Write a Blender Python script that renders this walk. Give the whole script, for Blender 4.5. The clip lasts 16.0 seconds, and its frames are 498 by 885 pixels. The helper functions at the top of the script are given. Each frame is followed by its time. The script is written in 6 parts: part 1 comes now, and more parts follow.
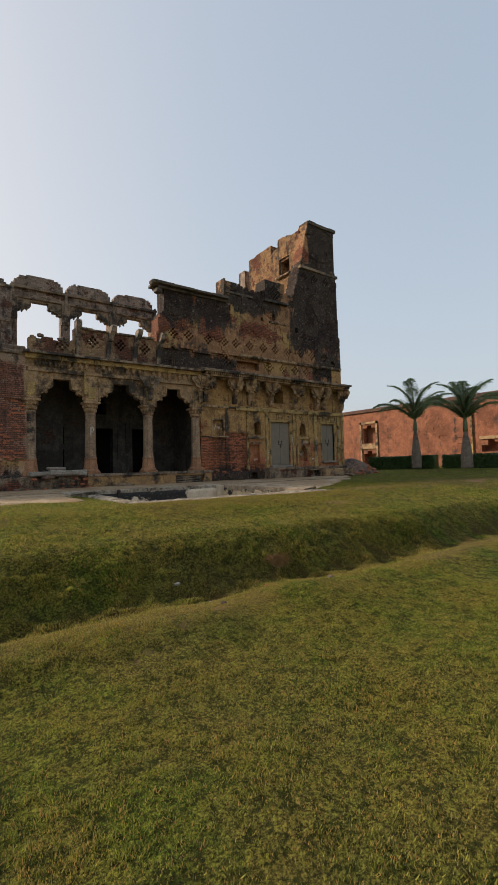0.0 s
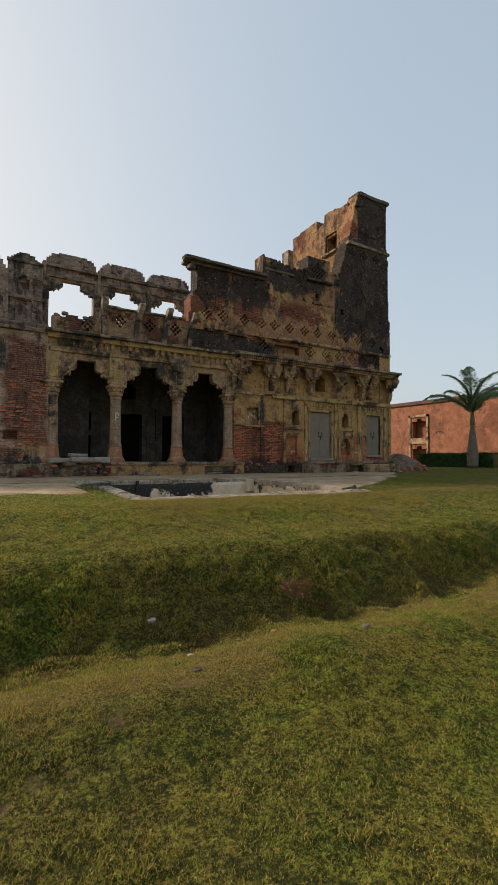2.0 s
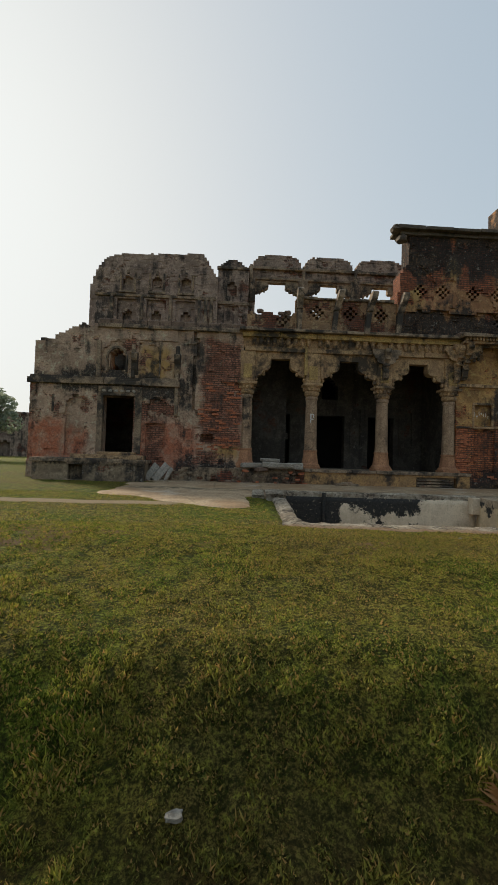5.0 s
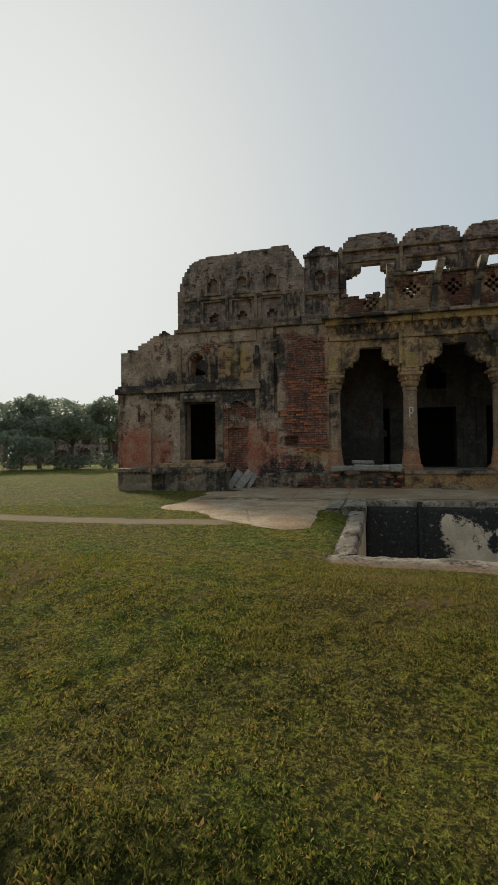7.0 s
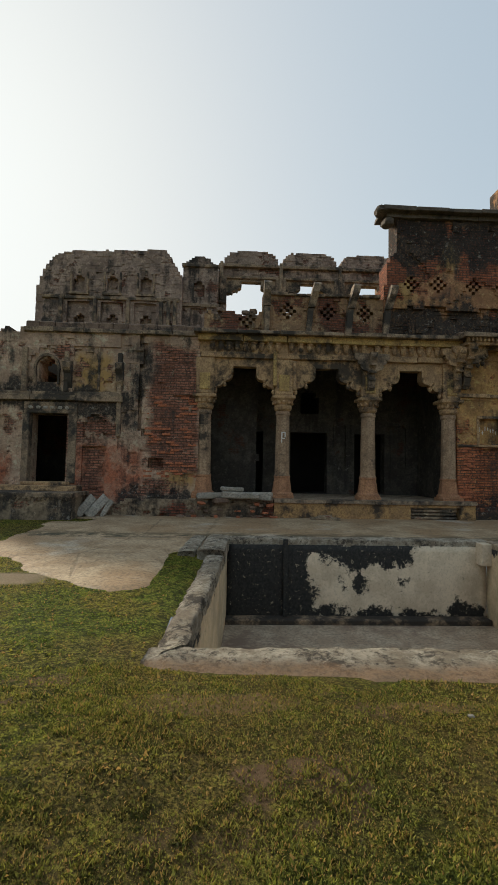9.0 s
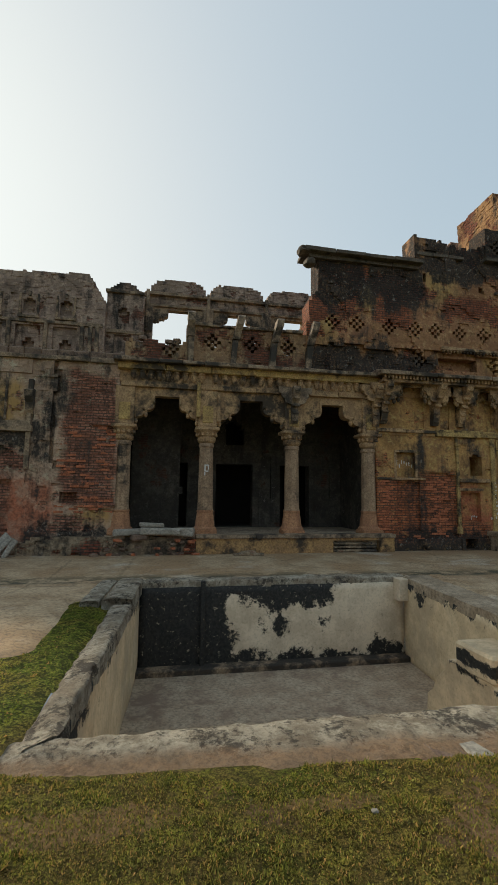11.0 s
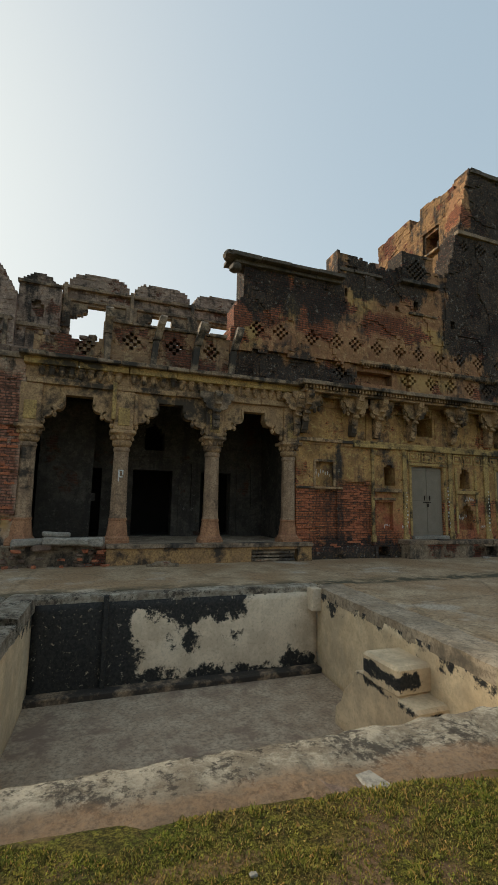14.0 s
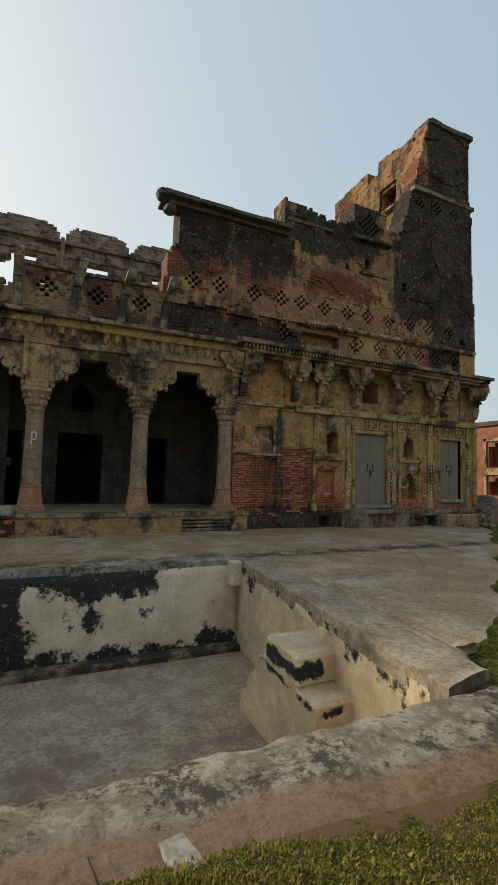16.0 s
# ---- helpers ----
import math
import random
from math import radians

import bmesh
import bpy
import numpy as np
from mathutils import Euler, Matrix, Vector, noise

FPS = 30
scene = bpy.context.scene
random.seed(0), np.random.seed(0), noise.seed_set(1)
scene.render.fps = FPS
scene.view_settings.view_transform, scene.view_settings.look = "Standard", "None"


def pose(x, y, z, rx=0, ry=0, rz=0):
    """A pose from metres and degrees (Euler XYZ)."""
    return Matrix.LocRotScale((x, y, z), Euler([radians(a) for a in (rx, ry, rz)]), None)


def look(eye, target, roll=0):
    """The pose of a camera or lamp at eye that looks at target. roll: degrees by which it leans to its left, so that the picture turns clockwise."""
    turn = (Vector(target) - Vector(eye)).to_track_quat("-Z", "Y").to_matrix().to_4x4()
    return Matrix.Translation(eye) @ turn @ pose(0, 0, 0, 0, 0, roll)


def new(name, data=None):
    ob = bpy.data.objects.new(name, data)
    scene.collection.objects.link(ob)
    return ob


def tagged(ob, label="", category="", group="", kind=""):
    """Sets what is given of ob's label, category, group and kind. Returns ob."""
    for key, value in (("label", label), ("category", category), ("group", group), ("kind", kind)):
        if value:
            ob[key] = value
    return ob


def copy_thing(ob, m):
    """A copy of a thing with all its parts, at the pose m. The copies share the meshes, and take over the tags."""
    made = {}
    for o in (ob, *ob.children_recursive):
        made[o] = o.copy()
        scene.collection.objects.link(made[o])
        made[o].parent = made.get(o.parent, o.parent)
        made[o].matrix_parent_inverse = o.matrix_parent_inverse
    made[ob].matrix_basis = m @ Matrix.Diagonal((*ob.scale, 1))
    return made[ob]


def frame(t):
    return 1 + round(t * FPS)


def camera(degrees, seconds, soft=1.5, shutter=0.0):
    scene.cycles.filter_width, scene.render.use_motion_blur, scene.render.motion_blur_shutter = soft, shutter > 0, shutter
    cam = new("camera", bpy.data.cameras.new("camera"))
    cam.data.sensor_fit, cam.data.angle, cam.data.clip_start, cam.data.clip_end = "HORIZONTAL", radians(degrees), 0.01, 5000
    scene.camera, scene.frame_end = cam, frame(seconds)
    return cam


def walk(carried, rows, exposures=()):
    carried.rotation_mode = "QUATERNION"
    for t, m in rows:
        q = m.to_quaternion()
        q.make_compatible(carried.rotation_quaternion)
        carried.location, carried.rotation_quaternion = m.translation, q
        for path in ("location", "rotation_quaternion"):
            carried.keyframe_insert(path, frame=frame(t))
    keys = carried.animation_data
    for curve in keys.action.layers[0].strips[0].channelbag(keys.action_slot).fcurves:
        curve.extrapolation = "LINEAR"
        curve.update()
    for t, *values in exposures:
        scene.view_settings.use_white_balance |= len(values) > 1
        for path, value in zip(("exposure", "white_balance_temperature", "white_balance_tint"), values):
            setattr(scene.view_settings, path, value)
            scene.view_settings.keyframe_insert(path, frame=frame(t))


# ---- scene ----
cam = camera(57.5, 16.0, soft=1.0)
PATH = [
    (0, (-1.542, 1.178, 0.719), (-0.369, 2.794, 0.819), -1.5),
    (0.5, (-1.216, 1.419, 0.705), (-0.106, 3.08, 0.814), -1.1),
    (1, (-0.93, 1.737, 0.699), (0.147, 3.421, 0.78), 0.1),
    (1.5, (-0.614, 2.04, 0.714), (0.457, 3.728, 0.786), 0.4),
    (2, (-0.29, 2.328, 0.764), (0.723, 4.052, 0.826), 0.3),
    (2.5, (-0.034, 2.699, 0.786), (0.938, 4.446, 0.849), 0.3),
    (3, (0.272, 3.007, 0.778), (1.197, 4.779, 0.842), 0.5),
    (3.5, (0.578, 3.298, 0.817), (1.366, 5.135, 0.895), 0.9),
    (4, (0.818, 3.662, 0.846), (1.544, 5.523, 0.936), 1.5),
    (4.5, (1.072, 3.989, 0.846), (1.543, 5.931, 0.932), 2.2),
    (5, (1.27, 4.327, 0.866), (1.362, 6.323, 0.93), 1.8),
    (5.2, (1.316, 4.467, 0.875), (1.303, 6.466, 0.933), 1.8),
    (7.3, (2.355, 5.809, 1.107), (1.915, 7.76, 1.157), -0.9),
    (7.5, (2.388, 5.989, 1.107), (1.943, 7.937, 1.194), -0.8),
    (8, (2.464, 6.407, 1.15), (2.108, 8.372, 1.258), -0.7),
    (8.5, (2.489, 6.778, 1.277), (2.383, 8.772, 1.391), 0.9),
    (9, (2.625, 6.963, 1.381), (2.709, 8.958, 1.493), 1.1),
    (9.2, (2.706, 7.053, 1.42), (2.822, 9.047, 1.526), 1.7),
    (11.3, (2.933, 7.26, 1.558), (3.4, 9.189, 1.808), 0.1),
    (11.5, (2.941, 7.246, 1.559), (3.476, 9.157, 1.809), -0.2),
    (12, (2.933, 7.224, 1.561), (3.527, 9.116, 1.82), -0.3),
    (12.5, (2.931, 7.229, 1.553), (3.533, 9.116, 1.828), 0.1),
    (13, (2.976, 7.243, 1.541), (3.577, 9.129, 1.822), 0.6),
    (13.5, (3.073, 7.365, 1.529), (3.677, 9.252, 1.805), 1.0),
    (14, (3.243, 7.552, 1.553), (3.918, 9.414, 1.83), 1.1),
    (14.5, (3.542, 7.711, 1.512), (4.286, 9.545, 1.802), 0.7),
    (15, (3.914, 7.899, 1.541), (4.681, 9.721, 1.845), 1.9),
    (15.5, (4.166, 8.071, 1.577), (4.963, 9.879, 1.884), 2.1),
    (16, (4.326, 8.085, 1.563), (5.158, 9.899, 1.703), 1.6),
]
walk(cam, [(t, look(eye, target, roll)) for t, eye, target, roll in PATH],
     exposures=[(0, 0.60, 6650, 15), (2.0, 0.63, 6600, 12), (3.5, 0.64, 6580, 10), (5.2, 0.45, 6560, 9), (7.3, 0.27, 6560, 8), (8.1, 0.38, 6540, 8),
                (9.0, 0.57, 6530, 8), (11.3, 0.59, 6520, 6), (16, 0.60, 6520, 6)])

# ---- world, sun, exposure ----
SUN_AZ, SUN_EL = -41.0, 27.0
world = bpy.data.worlds.new("sky")
scene.world = world
world.use_nodes = True
wn, wl = world.node_tree.nodes, world.node_tree.links
wn.clear()
sky = wn.new("ShaderNodeTexSky")
sky.sky_type, sky.sun_disc = "NISHITA", False
sky.sun_elevation, sky.sun_rotation = radians(SUN_EL), radians(SUN_AZ)
sky.air_density, sky.dust_density, sky.ozone_density, sky.altitude = 1.0, 5.0, 1.5, 200
bg = wn.new("ShaderNodeBackground")
bg.inputs["Strength"].default_value = 1.0
wout = wn.new("ShaderNodeOutputWorld")
thin = wn.new("ShaderNodeVectorMath")
thin.operation = "SCALE"
thin.inputs["Scale"].default_value = 0.10
wl.new(sky.outputs[0], thin.inputs[0])
less = wn.new("ShaderNodeVectorMath")
less.operation = "ADD"
less.inputs[1].default_value = (0.29, 0.29, 0.29)
wl.new(thin.outputs[0], less.inputs[0])
veil = wn.new("ShaderNodeVectorMath")
veil.operation = "DIVIDE"
wl.new(thin.outputs[0], veil.inputs[0])
wl.new(less.outputs[0], veil.inputs[1])
soft_sky = wn.new("ShaderNodeVectorMath")
soft_sky.operation = "MULTIPLY"
soft_sky.inputs[1].default_value = (0.54, 0.53, 0.505)
wl.new(veil.outputs[0], soft_sky.inputs[0])
haze = wn.new("ShaderNodeVectorMath")
haze.operation = "ADD"
haze.inputs[1].default_value = (0.143, 0.174, 0.196)
wl.new(soft_sky.outputs[0], haze.inputs[0])
wl.new(haze.outputs[0], bg.inputs["Color"])
wl.new(bg.outputs[0], wout.inputs["Surface"])

sun_dir = Vector((math.sin(radians(SUN_AZ)) * math.cos(radians(SUN_EL)), math.cos(radians(SUN_AZ)) * math.cos(radians(SUN_EL)), math.sin(radians(SUN_EL))))
sun = new("sun", bpy.data.lights.new("sun", "SUN"))
sun.data.energy, sun.data.angle, sun.data.color = 3.0, radians(8), (1.0, 0.88, 0.70)
sun.matrix_world = look(sun_dir * 60, (0, 0, 0))

# ---- materials ----


class Mat:
    """A small node builder."""

    def __init__(self, name, rough=0.9, metal=0.0, spec=0.3):
        self.m = bpy.data.materials.new(name)
        self.m.use_nodes = True
        self.t = self.m.node_tree
        self.n, self.l = self.t.nodes, self.t.links
        self.b = self.n["Principled BSDF"]
        self.b.inputs["Roughness"].default_value = rough
        self.b.inputs["Metallic"].default_value = metal
        self.b.inputs["Specular IOR Level"].default_value = spec
        self.pos = self.n.new("ShaderNodeNewGeometry").outputs["Position"]

    def math(self, op, a, b=None, clamp=False):
        nd = self.n.new("ShaderNodeMath")
        nd.operation, nd.use_clamp = op, clamp
        for k, v in enumerate((a, b)):
            if v is None:
                continue
            if isinstance(v, (int, float)):
                nd.inputs[k].default_value = v
            else:
                self.l.new(v, nd.inputs[k])
        return nd.outputs[0]

    def scaled(self, sx, sy, sz, off=0.0):
        nd = self.n.new("ShaderNodeMapping")
        nd.inputs["Scale"].default_value = (sx, sy, sz)
        nd.inputs["Location"].default_value = (off, off * 0.7, off * 1.3)
        self.l.new(self.pos, nd.inputs["Vector"])
        return nd.outputs[0]

    def noise(self, scale, detail=4, rough=0.55, vec=None, off=0.0):
        nd = self.n.new("ShaderNodeTexNoise")
        nd.inputs["Scale"].default_value = scale
        nd.inputs["Detail"].default_value = detail
        nd.inputs["Roughness"].default_value = rough
        if vec is None:
            vec = self.scaled(1, 1, 1, off) if off else self.pos
        self.l.new(vec, nd.inputs["Vector"])
        return nd.outputs["Fac"]

    def range(self, v, a, b, c=0.0, d=1.0):
        nd = self.n.new("ShaderNodeMapRange")
        self.l.new(v, nd.inputs["Value"])
        for key, val in zip(("From Min", "From Max", "To Min", "To Max"), (a, b, c, d)):
            nd.inputs[key].default_value = val
        return nd.outputs["Result"]

    def axis(self, k):
        nd = self.n.new("ShaderNodeSeparateXYZ")
        self.l.new(self.pos, nd.inputs[0])
        return nd.outputs[k]

    def mix(self, f, a, b, mode="MIX"):
        nd = self.n.new("ShaderNodeMix")
        nd.data_type, nd.blend_type = "RGBA", mode
        for key, v in ((0, f), (6, a), (7, b)):
            if isinstance(v, (int, float)):
                nd.inputs[key].default_value = v
            elif isinstance(v, tuple):
                nd.inputs[key].default_value = (*v, 1)
            else:
                self.l.new(v, nd.inputs[key])
        return nd.outputs[2]

    def random(self):
        return self.n.new("ShaderNodeObjectInfo").outputs["Random"]

    def island(self):
        return self.n.new("ShaderNodeNewGeometry").outputs["Random Per Island"]

    def bump(self, h, strength=0.5, dist=0.02):
        nd = self.n.new("ShaderNodeBump")
        nd.inputs["Strength"].default_value = strength
        nd.inputs["Distance"].default_value = dist
        self.l.new(h, nd.inputs["Height"])
        self.l.new(nd.outputs[0], self.b.inputs["Normal"])

    def done(self, colour):
        if isinstance(colour, tuple):
            self.b.inputs["Base Color"].default_value = (*colour, 1)
        else:
            self.l.new(colour, self.b.inputs["Base Color"])
        return self.m


def zones(M, boxes, soft=0.35, wobble=0.9):
    """A mask of rough-edged patches (x0, x1, z0, z1) on a wall."""
    n1 = M.math("MULTIPLY", M.math("SUBTRACT", M.noise(0.9, 6, 0.65, off=3.1), 0.5), wobble * 2)
    x = M.math("ADD", M.axis(0), n1)
    z = M.math("ADD", M.axis(2), M.math("MULTIPLY", M.math("SUBTRACT", M.noise(1.1, 6, 0.65, off=9.7), 0.5), wobble * 2))
    total = None
    for x0, x1, z0, z1 in boxes:
        a = M.math("MULTIPLY", M.range(x, x0 - soft / 2, x0 + soft / 2), M.range(x, x1 + soft / 2, x1 - soft / 2))
        b = M.math("MULTIPLY", M.range(z, z0 - soft / 2, z0 + soft / 2), M.range(z, z1 + soft / 2, z1 - soft / 2))
        c = M.math("MULTIPLY", a, b)
        total = c if total is None else M.math("MAXIMUM", total, c)
    return total


def masonry_mat(name, plaster_a, plaster_b, brick_at=0.5, black_at=0.6, brick_col=(0.30, 0.095, 0.055), bricks=(), blacks=(), ochres=(), reds=(), off=0.0):
    """Old lime plaster over thin bricks, with black lichen, washed by rain."""
    M = Mat(name, 0.92, 0, 0.15)
    u = M.math("ADD", M.axis(0), M.axis(1))
    cv = M.n.new("ShaderNodeCombineXYZ")
    M.l.new(u, cv.inputs[0])
    warp = M.math("MULTIPLY", M.math("SUBTRACT", M.noise(2.5, 3), 0.5), 0.05)
    M.l.new(M.math("ADD", M.axis(2), warp), cv.inputs[1])
    br = M.n.new("ShaderNodeTexBrick")
    M.l.new(cv.outputs[0], br.inputs["Vector"])
    for key, val in (("Scale", 1.0), ("Mortar Size", 0.014), ("Mortar Smooth", 0.4), ("Brick Width", 0.25), ("Row Height", 0.075)):
        br.inputs[key].default_value = val
    br.inputs["Color1"].default_value = (*brick_col, 1)
    br.inputs["Color2"].default_value = (brick_col[0] * 0.55, brick_col[1] * 0.6, brick_col[2] * 0.7, 1)
    br.inputs["Mortar"].default_value = (0.10, 0.075, 0.055, 1)
    big, mid, fine = M.noise(0.55, 8, 0.6, off=off + 1), M.noise(2.2, 9, 0.72, off=off + 5), M.noise(15, 7, 0.66)
    streak = M.noise(1.0, 7, 0.65, vec=M.scaled(1.6, 1.6, 0.22, off))
    plaster = M.mix(M.range(mid, 0.43, 0.57), plaster_a, plaster_b)
    plaster = M.mix(M.range(big, 0.48, 0.58, 0, 0.6), plaster, tuple(c * 0.55 for c in plaster_b))
    plaster = M.mix(M.range(fine, 0.48, 0.62, 0, 0.55), plaster, tuple(c * 0.35 for c in plaster_a))
    plaster = M.mix(M.range(M.noise(6, 8, 0.75, off=off + 40), 0.54, 0.62, 0, 0.4), plaster, tuple(min(0.65, c * 1.6) for c in plaster_a))
    if ochres:
        plaster = M.mix(M.math("MULTIPLY", zones(M, ochres, 0.3, 0.5), M.range(mid, 0.3, 0.5)), plaster, (0.43, 0.27, 0.11))
    if reds:
        plaster = M.mix(M.math("MULTIPLY", zones(M, reds, 0.25, 0.35), M.range(mid, 0.40, 0.56, 0.35, 0.9)), plaster, M.mix(M.range(fine, 0.42, 0.58), (0.50, 0.165, 0.085), (0.30, 0.105, 0.06)))
    f = M.math("ADD", M.math("MULTIPLY", big, 0.6), M.math("MULTIPLY", mid, 0.4))
    bm_ = M.range(f, brick_at - 0.015, brick_at + 0.02, 1.0, 0.0)
    if bricks:
        bm_ = M.math("MAXIMUM", bm_, M.math("MULTIPLY", zones(M, bricks, 0.2, 0.5), M.range(mid, 0.36, 0.42)))
    col = M.mix(bm_, plaster, M.mix(M.range(fine, 0.44, 0.60, 0.0, 0.7), M.mix(M.range(mid, 0.44, 0.56, 0, 0.55), br.outputs["Color"], tuple(c * 0.4 for c in brick_col)), (0.07, 0.04, 0.03)))
    g = M.math("ADD", M.math("MULTIPLY", streak, 0.6), M.math("MULTIPLY", mid, 0.4))
    if blacks:
        g = M.math("ADD", g, M.math("MULTIPLY", zones(M, blacks, 0.8, 0.9), 0.27))
    km = M.math("MULTIPLY", M.range(g, black_at - 0.045, black_at + 0.035), M.range(fine, 0.38, 0.50, 0.72, 0.97))
    col = M.mix(km, col, M.mix(M.range(mid, 0.4, 0.7), (0.022, 0.021, 0.02), (0.06, 0.052, 0.045)))
    spots = M.range(M.noise(7, 8, 0.7, off=off + 12), 0.59, 0.64)
    col = M.mix(M.math("MULTIPLY", M.math("MULTIPLY", spots, km), 0.5), col, (0.34, 0.31, 0.27))
    h = M.math("ADD", M.math("MULTIPLY", fine, 0.25), M.math("MULTIPLY", mid, 0.9))
    h = M.math("SUBTRACT", h, M.math("MULTIPLY", bm_, M.math("ADD", M.math("MULTIPLY", br.outputs["Fac"], 0.5), 0.35)))
    M.bump(h, 0.8, 0.05)
    return M.done(col)


def stone_mat(name, a, b, dark=(0.03, 0.028, 0.025), dark_at=0.62, scale=3.0, rough=0.85, bump=0.6):
    M = Mat(name, rough, 0, 0.25)
    mid, fine, big = M.noise(scale, 9, 0.7), M.noise(scale * 7, 8, 0.78), M.noise(scale * 0.3, 6, 0.6, off=4)
    col = M.mix(M.range(mid, 0.43, 0.57), a, b)
    col = M.mix(M.range(fine, 0.45, 0.60, 0, 0.8), col, tuple(c * 0.35 for c in a))
    col = M.mix(M.math("MULTIPLY", M.range(M.random(), 0, 1, 0, 0.25), 1.0), col, tuple(c * 0.6 for c in b))
    g = M.math("ADD", M.math("MULTIPLY", mid, 0.45), M.math("MULTIPLY", big, 0.55))
    col = M.mix(M.math("MULTIPLY", M.range(g, dark_at - 0.07, dark_at + 0.015), 0.9), col, dark)
    M.bump(M.math("ADD", M.math("MULTIPLY", mid, 0.8), M.math("MULTIPLY", fine, 0.35)), bump, 0.03)
    return M.done(col)


def plain_mat(name, a, b, scale=6.0, rough=0.6, metal=0.0, bump=0.25):
    M = Mat(name, rough, metal, 0.4)
    mid, fine = M.noise(scale, 6, 0.6), M.noise(scale * 10, 4, 0.6)
    col = M.mix(M.range(mid, 0.3, 0.7), a, b)
    M.bump(M.math("ADD", mid, M.math("MULTIPLY", fine, 0.4)), bump, 0.01)
    return M.done(M.mix(M.range(fine, 0.35, 0.75, 0, 0.35), col, tuple(c * 0.5 for c in a)))


# weathered plaster, its colour lightened to paint the sun glare veiling this wing
mat_left = masonry_mat("weathered_plaster_left_wing", (0.58, 0.41, 0.29), (0.40, 0.275, 0.195), 0.45, 0.575, off=2.0, brick_col=(0.46, 0.20, 0.125),
                       bricks=[(0.3, 1.75, 1.2, 4.9), (-1.5, -0.95, 0.5, 1.9)], reds=[(-5.6, -4.35, 0.5, 2.0), (-4.3, -3.6, 0.5, 1.7), (-1.75, 0.1, 0.4, 2.0)],
                       ochres=[(0.7, 1.6, 0.8, 1.5), (-1.8, -0.75, 3.55, 4.65)], blacks=[(-5.5, -0.3, 3.05, 3.45), (-0.05, 0.12, 3.0, 5.0), (-0.6, 1.6, 0.1, 0.5)])
mat_right = masonry_mat("ochre_plaster_right_wing", (0.56, 0.33, 0.125), (0.34, 0.19, 0.09), 0.44, 0.565, off=7.0, brick_col=(0.60, 0.20, 0.085),
                        bricks=[(10.7, 12.1, 0.3, 2.4), (9.2, 10.9, 0.3, 2.15), (12.0, 13.0, 0.2, 0.9)], reds=[(9.2, 12.9, 0.2, 2.1), (12.0, 19.2, 0.2, 1.15), (13.0, 13.3, 0.3, 1.6), (16.4, 17.2, 0.5, 1.8)], blacks=[(9, 19.3, -0.2, 0.25)])
mat_upper = masonry_mat("blackened_plaster_upper_wall", (0.51, 0.28, 0.14), (0.335, 0.17, 0.092), 0.47, 0.58, off=11.0, brick_col=(0.46, 0.15, 0.075),
                        ochres=[(11.2, 12.3, 7.9, 8.9), (13.4, 15.3, 7.2, 7.9), (13.3, 15.6, 5.7, 6.3), (8.8, 10.2, 7.3, 8.6), (7.4, 8.0, 6.3, 7.6)], bricks=[(9.3, 10.5, 7.0, 8.7), (11.8, 13.6, 7.4, 8.1)],
                        blacks=[(7.0, 9.0, 7.6, 9.2), (9.6, 11.2, 7.6, 9.4), (11.0, 14.6, 8.8, 10.8), (15.3, 19.2, 7.3, 12.2), (16.8, 19.2, 12.2, 15.2), (7.0, 11.5, 5.2, 6.2), (17.0, 19.2, 5.5, 7.2)])
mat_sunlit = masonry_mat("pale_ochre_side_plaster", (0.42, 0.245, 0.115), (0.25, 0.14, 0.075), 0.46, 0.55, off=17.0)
mat_back = masonry_mat("dark_plaster_upper_back", (0.41, 0.31, 0.24), (0.265, 0.19, 0.152), 0.44, 0.545, off=23.0, brick_col=(0.28, 0.12, 0.08))
mat_parapet = masonry_mat("ochre_parapet_plaster", (0.49, 0.31, 0.17), (0.29, 0.18, 0.11), 0.475, 0.57, off=41.0, brick_col=(0.30, 0.11, 0.065))
mat_plinth = masonry_mat("damp_plinth_masonry", (0.36, 0.275, 0.185), (0.24, 0.18, 0.12), 0.45, 0.53, off=29.0)
mat_stone = stone_mat("carved_sandstone", (0.53, 0.345, 0.18), (0.34, 0.215, 0.12), dark_at=0.555)
mat_stone_d = stone_mat("blackened_sandstone", (0.38, 0.275, 0.18), (0.22, 0.16, 0.11), dark_at=0.54)
mat_black_stone = stone_mat("soot_black_stone", (0.17, 0.135, 0.105), (0.10, 0.08, 0.062), dark_at=0.56)
mat_yellow = stone_mat("yellow_limewashed_stone", (0.58, 0.395, 0.15), (0.37, 0.245, 0.105), dark_at=0.57)
mat_column = stone_mat("weathered_column_stone", (0.47, 0.325, 0.205), (0.31, 0.205, 0.13), dark_at=0.60)
mat_column_base = stone_mat("reddened_column_base", (0.52, 0.27, 0.14), (0.36, 0.18, 0.10), dark_at=0.62)
mat_ochre_plinth = stone_mat("brown_ochre_plinth_plaster", (0.50, 0.30, 0.125), (0.33, 0.20, 0.10), dark_at=0.555)
# plaster colour lowered to carry the shade of the closed interiors
mat_inside = masonry_mat("shade_darkened_inner_plaster", (0.10, 0.088, 0.072), (0.06, 0.053, 0.045), 0.42, 0.56, off=31.0, brick_col=(0.12, 0.06, 0.04))
mat_slab = stone_mat("grey_stone_slab", (0.40, 0.36, 0.30), (0.30, 0.27, 0.22), dark_at=0.70)
mat_door = plain_mat("grey_painted_wood", (0.26, 0.215, 0.16), (0.21, 0.175, 0.13), 3.0, 0.85)
mat_iron = plain_mat("rusty_iron", (0.06, 0.045, 0.035), (0.03, 0.025, 0.022), 20, 0.7, 0.6)
